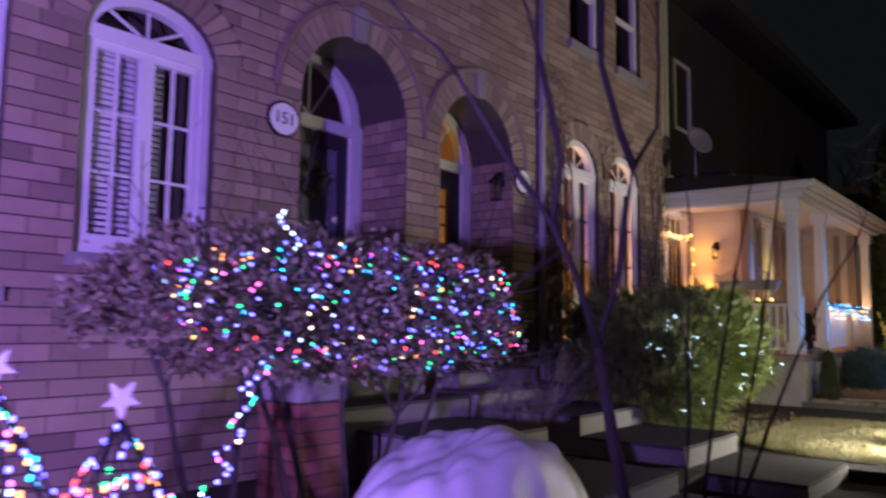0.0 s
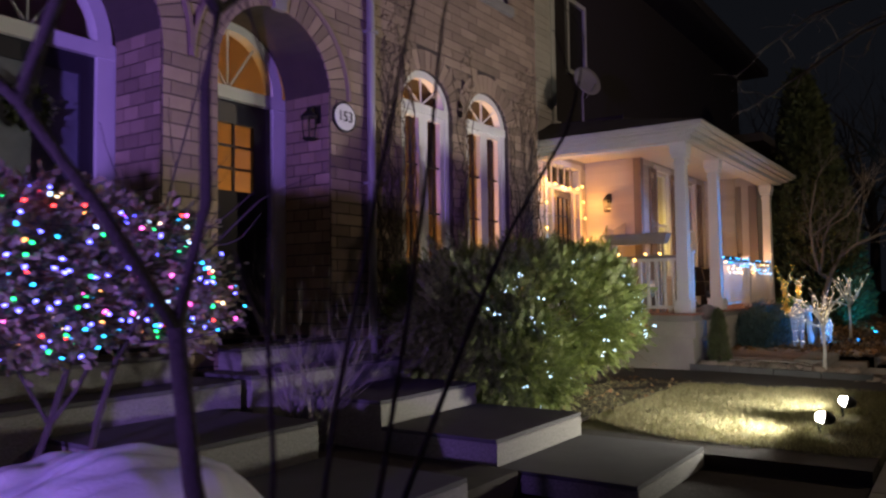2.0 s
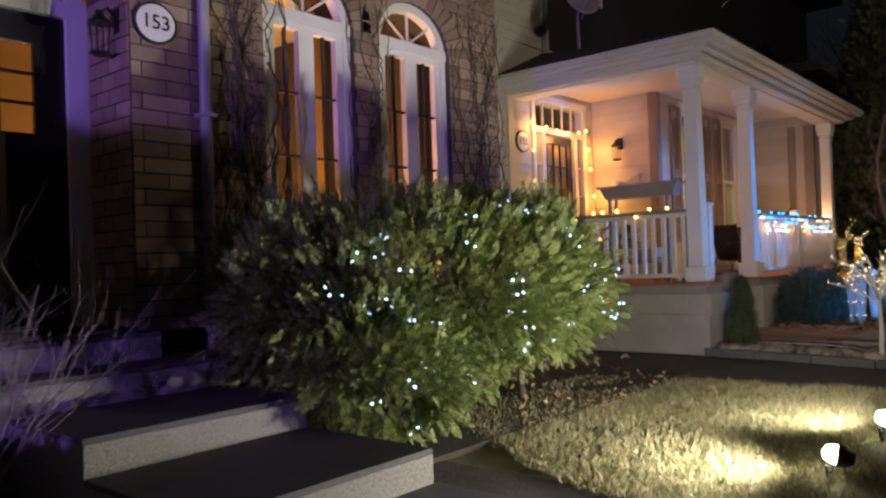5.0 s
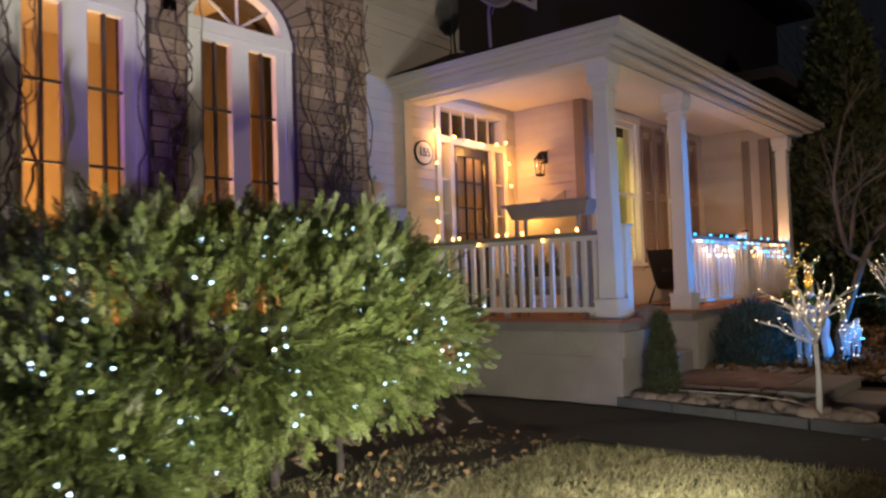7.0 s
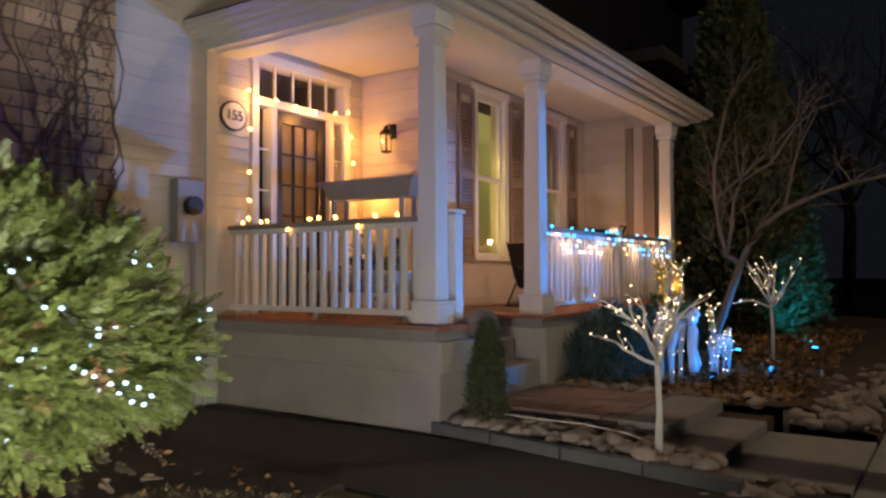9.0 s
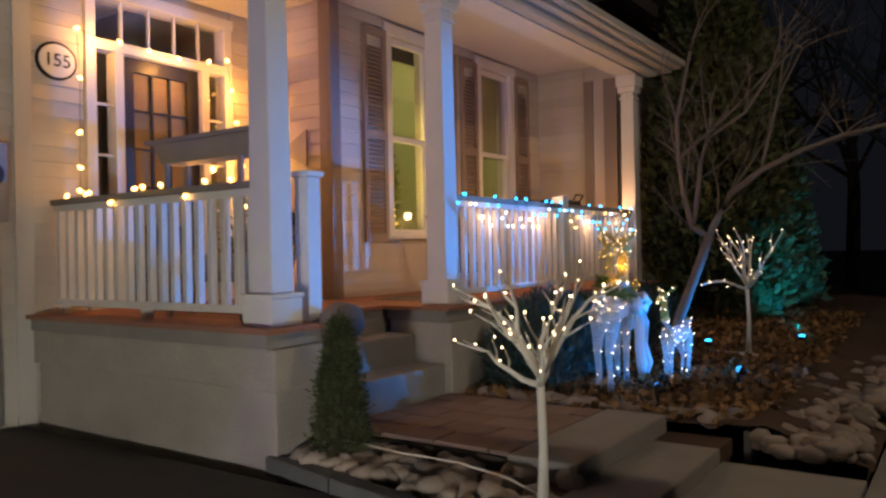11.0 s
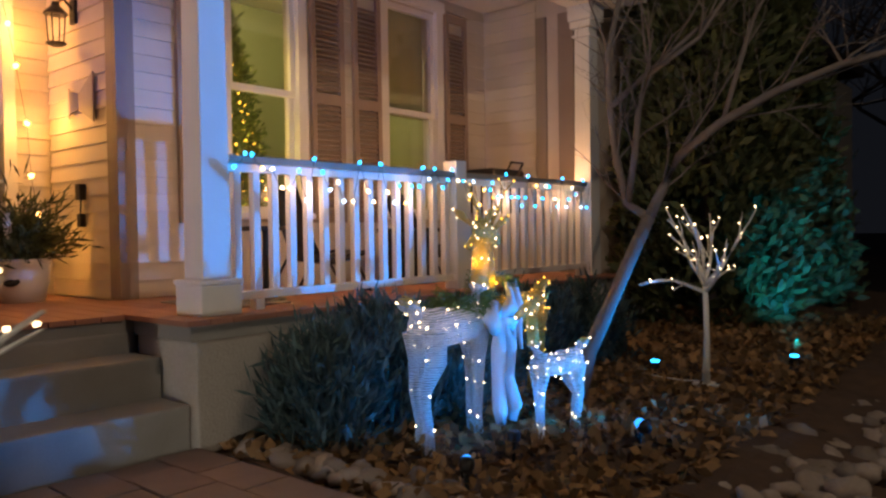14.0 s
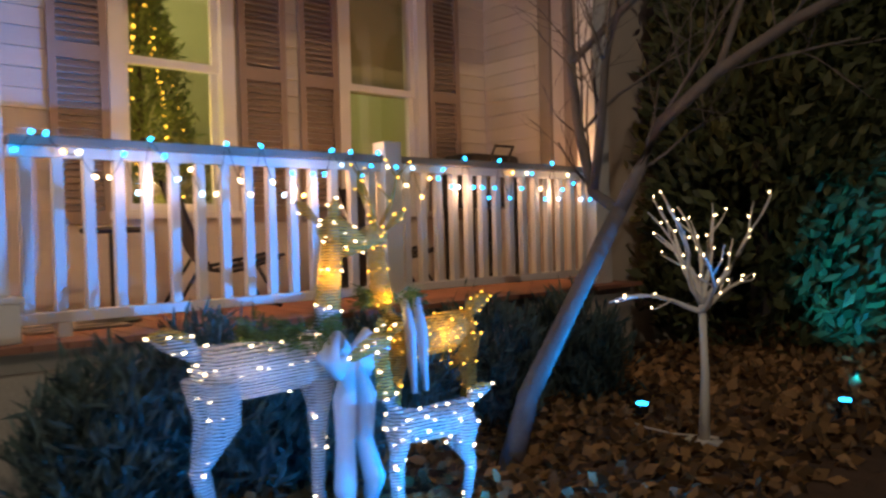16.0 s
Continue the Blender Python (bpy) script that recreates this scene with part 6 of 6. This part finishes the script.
# flood lights and stake lights
def flood(x, y, z, aim, lens, label, k=1.0):
    t = thing("flood_light", (x, y, z - 0.2), label, "lamp", "flood lights")
    d = (Vector(aim) - Vector((x, y, z))).normalized() * k
    p = Vector((x, y, z))
    part("stake", tube(bmesh.new(), [(x, y, -0.1), (x, y, z - 0.09 * k)], 0.012), BLACK, t)
    part("housing", tube(bmesh.new(), [p - d * 0.12, p - d * 0.08, p - d * 0.035], [0.03 * k, 0.055 * k, 0.062 * k], 14), BLACK, t, smooth=True)
    part("lens", tube(bmesh.new(), [p - d * 0.034, p - d * 0.005, p + d * 0.02, p + d * 0.032], [0.05 * k, 0.046 * k, 0.034 * k, 0.012 * k], 14), lens, t, smooth=True)
    part("yoke", tube(bmesh.new(), [(x, y - 0.07 * k, z - 0.05 * k), (x, y - 0.05 * k, z - 0.11 * k), (x, y + 0.05 * k, z - 0.11 * k), (x, y + 0.07 * k, z - 0.05 * k)], 0.007), BLACK, t)


flood(-1.03, 9.2, 0.18, (-4.6, 8.3, 0.9), LENS, "black garden flood light glaring on the lawn")
flood(-0.99, 10.27, 0.18, (-4.2, 9.6, 0.9), LENS, "black garden flood light glaring on the lawn")
flood(-0.53, -1.88, 1.16, (-5.1, 3.0, 2.5), glow("purple_lens", (0.45, 0.16, 1.0), 20), "black garden flood light with purple lens")
BLUE_LENS = glow("blue_lens", (0.03, 0.33, 1.0), 1.5)
flood(1.47, 20.06, 0.46, (-3.6, 15.85, 1.7), BLUE_LENS, "black garden flood light with blue lens")
flood(-1.57, 17.0, 0.33, (-3.2, 17.2, 1.1), BLUE_LENS, "black stake spot with blue lens in the mulch", 0.6)
flood(-1.87, 15.96, 0.33, (-2.45, 16.7, 0.7), BLUE_LENS, "black stake spot with blue lens in the mulch", 0.6)
for x, y in ((-2.3, 18.76), (-1.54, 19.57), (-2.0, 16.5)):
    t = thing("stake_light", (x, y, 0.15), "small black solar stake light with teal glow", "lamp", "stake lights")
    part("stake", tube(bmesh.new(), [(x, y, 0.1), (x, y, 0.27)], 0.01), BLACK, t)
    part("shade", lathe(bmesh.new(), (x, y, 0.27), [(0.02, 0), (0.035, 0.01), (0.035, 0.05), (0.03, 0.055)], 12), BLACK, t)
    if y > 17:
        part("glow_ring", lathe(bmesh.new(), (x, y, 0.326), [(0.032, 0), (0.032, 0.012), (0.01, 0.016)], 12), BLOOM["cyan"], t)

# paver path, slab step
path = fixed("path", boxes((-3.42, -2.12, 14.3, 15.62, -0.05, 0.17)), MORTAR, "path of reddish pavers up to the porch steps", "path")
k = 0
y = 14.31
while y < 15.6:
    x = -3.41 + (0.18 if k % 2 else 0)
    edges = [-3.41] + ([x] if k % 2 else [])
    xs = []
    u = -3.41
    first = True
    while u < -2.14:
        w = 0.2 if (first and k % 2) else 0.38
        xs.append((u, min(u + w, -2.13)))
        u += w
        first = False
    for a, b in xs:
        part("paver", bevelled(boxes((a, b - 0.012, y, min(y + 0.25, 15.61), 0.17, 0.2 + random.uniform(-0.003, 0.003))), 0.006), PAVER, path)
    y += 0.262
    k += 1
slabs = thing("stone_step", (-1.7, 15.0, 0.0), "two broad concrete slab steps down to the pavement", "steps")
part("upper_slab", bevelled(boxes((-2.12, -1.7, 14.25, 15.64, 0.02, 0.205)), 0.012), CONC, slabs)
part("lower_slab", bevelled(boxes((-1.7, -1.28, 13.92, 15.35, -0.05, 0.1)), 0.012), CONC, slabs)
part("pavement_slab", bevelled(boxes((-1.28, -0.51, 13.8, 15.4, -0.06, 0.012)), 0.008), CONC, slabs)
tim = thing("bed_edging", (-1.2, 17.5, 0.05), "dark timber edging between mulch and stones", "edging")
part("board", bevelled(boxes((-1.22, -1.17, 15.66, 21.5, -0.05, 0.15)), 0.006), GREYWOOD, tim)


# river stones
STONES = []
for k in range(6):
    bm = ball(bmesh.new(), (k * 3.1, 0.7 * k, 0), 1.0, 2, 0.35, (1, random.uniform(0.7, 0.95), random.uniform(0.5, 0.7)))
    for v in bm.verts:
        v.co -= Vector((k * 3.1, 0.7 * k, 0))
    STONES.append(data_of("stone", bm, STONE, True))


def stones(label, n, place, at):
    t = thing("river_stones", at, label, "stones")
    for k in range(n):
        x, y, z = place()
        s = random.uniform(0.04, 0.09) * random.choice((1, 1, 1.2))
        piece("stone", random.choice(STONES), t, Matrix.Translation((x, y, z + s * 0.25)) @ Euler((random.gauss(0, 0.25), random.gauss(0, 0.25), random.uniform(0, 6.28))).to_matrix().to_4x4() @ Matrix.Scale(s, 4))


def by_kerb():
    x = random.uniform(-3.35, -1.25)
    y0 = 13.92 - (x + 3.5) * 0.19
    return x, random.uniform(y0, 14.26 if x < -1.72 else 13.88), 0.09


stones("pale river stones between kerb and paver path", 130, by_kerb, (-2.3, 14.0, 0.09))
stones("river stones beside the pavement slab at the kerb", 40, lambda: (random.uniform(-1.25, -0.58), random.uniform(13.2, 13.78), 0.0), (-0.9, 13.5, 0.0))
stones("river stones spread between timber edging and pavement", 280, lambda: (random.uniform(-1.14, -0.53), 15.55 + 5.0 * random.random() ** 1.4, 0.06 + random.choice((0, 0, 0.05))), (-0.85, 17.5, 0.05))
stones("river stones bordering the mulch bed by the path", 60, lambda: (random.uniform(-3.3, -1.3), 15.75 + abs(random.gauss(0, 0.1)), 0.16), (-2.3, 15.8, 0.17))

# leaf litter, grass
n = 7000
P = np.column_stack([rng.uniform(-3.4, -1.2, n), rng.uniform(15.7, 22, n), np.zeros(n)])
P[:, 2] = [0.185 + 0.06 * noise.noise(Vector((p[0], p[1], 0)) * 1.4) + 0.02 * noise.noise(Vector((p[0], p[1], 4)) * 7) - max(0, p[0] + 1.1) * 0.25 + max(0, p[1] - 18) * 0.05 + random.uniform(0, 0.02) for p in P]
tagged(soup("leaf_litter", *leaf_quads(P, rng.normal(0, 1, (n, 3)) * (1, 1, 0.25), 0.085, 0.03, 1, 0.01), LITTER), "dry brown fallen leaves and bark over mulch", "leaves")
n = 150
P = np.column_stack([rng.uniform(-4.6, -2.9, n), rng.uniform(7.9, 12.1, n), rng.uniform(0.075, 0.1, n)])
tagged(soup("leaf_litter", *leaf_quads(P, rng.normal(0, 1, (n, 3)) * (1, 1, 0.25), 0.06, 0.018, 1, 0.005), LITTER), "dry fallen leaves on soil under the hedge", "leaves")
n = 52000
P = np.column_stack([rng.uniform(-3.85, -0.56, n), rng.uniform(8.3, 12.1, n), np.full(n, 0.03)])
keep = [p for p in P if noise.noise(Vector((p[0] * 1.7, p[1] * 1.7, 2))) > -0.32 - random.random() * 0.3 and p[1] < 12.1 - 0.35 * max(0, -p[0] - 2.2) and p[1] > 8.3 + 0.55 * max(0, -p[0] - 2.0) + 0.1 * noise.noise(Vector((p[0] * 3, 0, 0)))]
tagged(soup("lawn_grass", *leaf_quads(keep, [(random.gauss(0, 0.5), random.gauss(0, 0.5), 1) for p in keep], 0.065, 0.0035, 1, 0.004), DRYGRASS), "short dry yellow-green lawn grass lit by floods", "grass")

# distant houses and trees across the dark
far = thing("distant_house", (-14, 55, 0), "distant dark house with small lit windows", "house")
part("wall", boxes((-22, -12, 52, 60, -0.1, 6)), SIDING, far)
bm = bmesh.new()
v = [bm.verts.new(p) for p in ((-22.5, 51.5, 6), (-11.5, 51.5, 6), (-11.5, 60.5, 6), (-22.5, 60.5, 6), (-22.5, 56, 9.5), (-11.5, 56, 9.5))]
for f in ((0, 1, 5, 4), (2, 3, 4, 5), (0, 4, 3), (1, 2, 5)):
    bm.faces.new([v[i] for i in f])
part("roof", bm, SHINGLE, far)
for x in (-13.2, -14.6):
    part("window", boxes((x - 0.3, x + 0.3, 51.95, 51.998, 1.6, 2.3)), BLOOM["orange"], far)
random.seed(77)
for k, (x, y, h) in enumerate([(-6, 34, 9), (-3.2, 38, 10), (-8, 44, 11), (0, 46, 10), (-1, 30, 7.5)]):
    t = thing("street_tree", (x, y, -0.06), "tall dark bare tree in the distance", "tree", "distant trees")
    bm = bmesh.new()
    tube(bm, [(x, y, -0.1), (x + 0.1, y, h * 0.3), (x, y + 0.1, h * 0.55)], [0.24, 0.19, 0.14], 8)
    part("trunk", bm, BARK, t, smooth=True)
    bm = bmesh.new()
    for j in range(7):
        branchy(bm, (x, y, h * random.uniform(0.3, 0.55)), (random.gauss(0, 0.8), random.gauss(0, 0.8), 0.9), h * 0.4, 0.08, 2, 0.25, 3, sides=5)
    part("crown", bm, BARK, t)

cab = thing("extension_cable", (-2.5, 13.98, 0.12), "thin white cable lying across the river stones", "cable")
part("cable", tube(bmesh.new(), [(-1.68, 13.88, 0.13), (-1.95, 13.97, 0.17), (-2.3, 14.05, 0.18), (-2.7, 14.05, 0.18), (-3.0, 14.12, 0.17), (-3.3, 14.2, 0.15)], 0.006, 6), PLASTIC, cab)
cab = thing("extension_cable", (-2.1, 18.6, 0.2), "thin white cable lying over the mulch", "cable")
part("cable", tube(bmesh.new(), [(-1.88, 18.68, 0.24), (-2.02, 18.62, 0.24), (-2.2, 18.6, 0.25), (-2.38, 18.72, 0.24)], 0.005, 6), PLASTIC, cab)

# ---- pieces of walls and pavements ----
for k in range(-3, 18):
    piece("slab", slab, pave, Matrix.Translation((0, k * 1.5, 0)))
clapboards(wall_a, "y", SX, 1, 12.01, 16.03, 0.1, 8.2, [(14.6, 16.1, 4.3, 9), (12.55, 13.65, 5.85, 7.65), (DOOR[0] - 0.03, DOOR[1] + 0.03, DZ, 3.66), (13.62, 13.76, 0, 3.6), (13.3, 16.1, 3.74, 4.32)])
clapboards(wall_b, "x", SY, -1, SX + 0.03, WWX - 0.11, DZ, 3.74, [])
clapboards(wall_c, "y", WWX, 1, SY + 0.1, EY, DZ, 3.74, [(W1[0] - 0.1, W1[1] + 0.1, 1.45, 3.7), (W2[0] - 0.1, W2[1] + 0.1, 1.45, 3.7)])
clapboards(wall_d, "x", EY, -1, WWX + 0.03, -4.31, DZ, 3.74, [])

COURSE, LONG = 0.115, 0.385
BRICK_V = np.array([(x, y, z) for x in (0, 1) for y in (0, 1) for z in (0, 1)], float)
BRICK_F = [(1, 3, 7, 5), (0, 4, 6, 2), (4, 5, 7, 6), (0, 1, 5, 4), (2, 6, 7, 3)]
brick_data = {}


def brick_mesh(length):
    key = round(length, 2)
    if key not in brick_data:
        brick_data[key] = data_of("brick", bevelled(boxes((-0.01, 0.012, 0.005, max(key, 0.03) - 0.005, 0.006, COURSE - 0.006)), 0.003), BRICK)
    return brick_data[key]


far_v, far_f, made = [], [], 0
row = 0
z = 0.0
while z < 7.5:
    zm = z + COURSE / 2
    gaps = []
    for o in OPEN:
        g = 0.24 if o[4] else 0.0
        if zm < o[2] or zm > o[3] + o[4] + g:
            continue
        if zm <= o[3]:
            gaps.append((o[0], o[1]))
        else:
            s = math.sqrt(max(0, 1 - ((zm - o[3]) / (o[4] + g)) ** 2))
            c, w = (o[0] + o[1]) / 2, (o[1] - o[0]) / 2 + g
            gaps.append((c - w * s, c + w * s))
    y = -1.0 + (LONG / 2 if row % 2 else 0)
    while y < 12.0:
        runs = [(y, min(y + LONG, 12.0))]
        for a, b in gaps:
            nxt = []
            for p, q in runs:
                if b <= p or a >= q:
                    nxt.append((p, q))
                else:
                    if a - p > 0.04:
                        nxt.append((p, a))
                    if q - b > 0.04:
                        nxt.append((b, q))
            runs = nxt
        for p, q in runs:
            if 3.3 < p < 6.4 and 1.2 < z < 4.4 and made < 290:
                piece("brick", brick_mesh(q - p), brick_wall, Matrix.Translation((WX + random.uniform(-0.002, 0.003), p, z)))
                made += 1
            else:
                n0 = len(far_v)
                d = random.uniform(0.009, 0.014)
                far_v += ((BRICK_V * (d + 0.01, q - p - 0.01, COURSE - 0.012)) + (WX - 0.01, p + 0.005, z + 0.006)).tolist()
                far_f += [tuple(n0 + i for i in f) for f in BRICK_F]
        y += LONG
    z += COURSE
    row += 1
# recess reveals and arch rings
for o in ARCHED:
    c, w, h = (o[0] + o[1]) / 2, (o[1] - o[0]) / 2, o[4]
    n = int(math.pi * (w + h) / 2 / 0.085)
    for k in range(n):
        q = []
        for s in (0.06, 0.94):
            th = math.pi * (k + s) / n
            q += [(c + (w + g) * math.cos(th), o[3] + (h + g) * math.sin(th)) for g in (0.0, 0.235)]
        n0 = len(far_v)
        for xx in (WX - 0.01, WX + 0.014):
            far_v += [(xx, *q[0]), (xx, *q[1]), (xx, *q[3]), (xx, *q[2])]
        far_f += [(n0 + 4, n0 + 5, n0 + 6, n0 + 7), (n0, n0 + 1, n0 + 5, n0 + 4), (n0 + 1, n0 + 2, n0 + 6, n0 + 5), (n0 + 2, n0 + 3, n0 + 7, n0 + 6), (n0 + 3, n0, n0 + 4, n0 + 7)]
for o in OPEN[2:4]:
    zz, k = o[2], 0
    while zz < o[3]:
        for xa, xb in (((-0.6, -0.4), (-0.39, -0.2), (-0.19, -0.005)) if k % 2 else ((-0.6, -0.49), (-0.48, -0.29), (-0.28, -0.1), (-0.09, -0.005))):
            for side, yy in ((1, o[1]), (-1, o[0])):
                n0 = len(far_v)
                y0, y1 = (yy - 0.012, yy + 0.01) if side > 0 else (yy - 0.01, yy + 0.012)
                far_v += ((BRICK_V * (xb - xa, y1 - y0, COURSE - 0.012)) + (WX + xa, y0, zz + 0.006)).tolist()
                far_f += [tuple(n0 + i for i in f) for f in BRICK_F + [(0, 2, 3, 1)]]
        zz += COURSE
        k += 1
soup("bricks", far_v, far_f, BRICK_J, brick_wall)
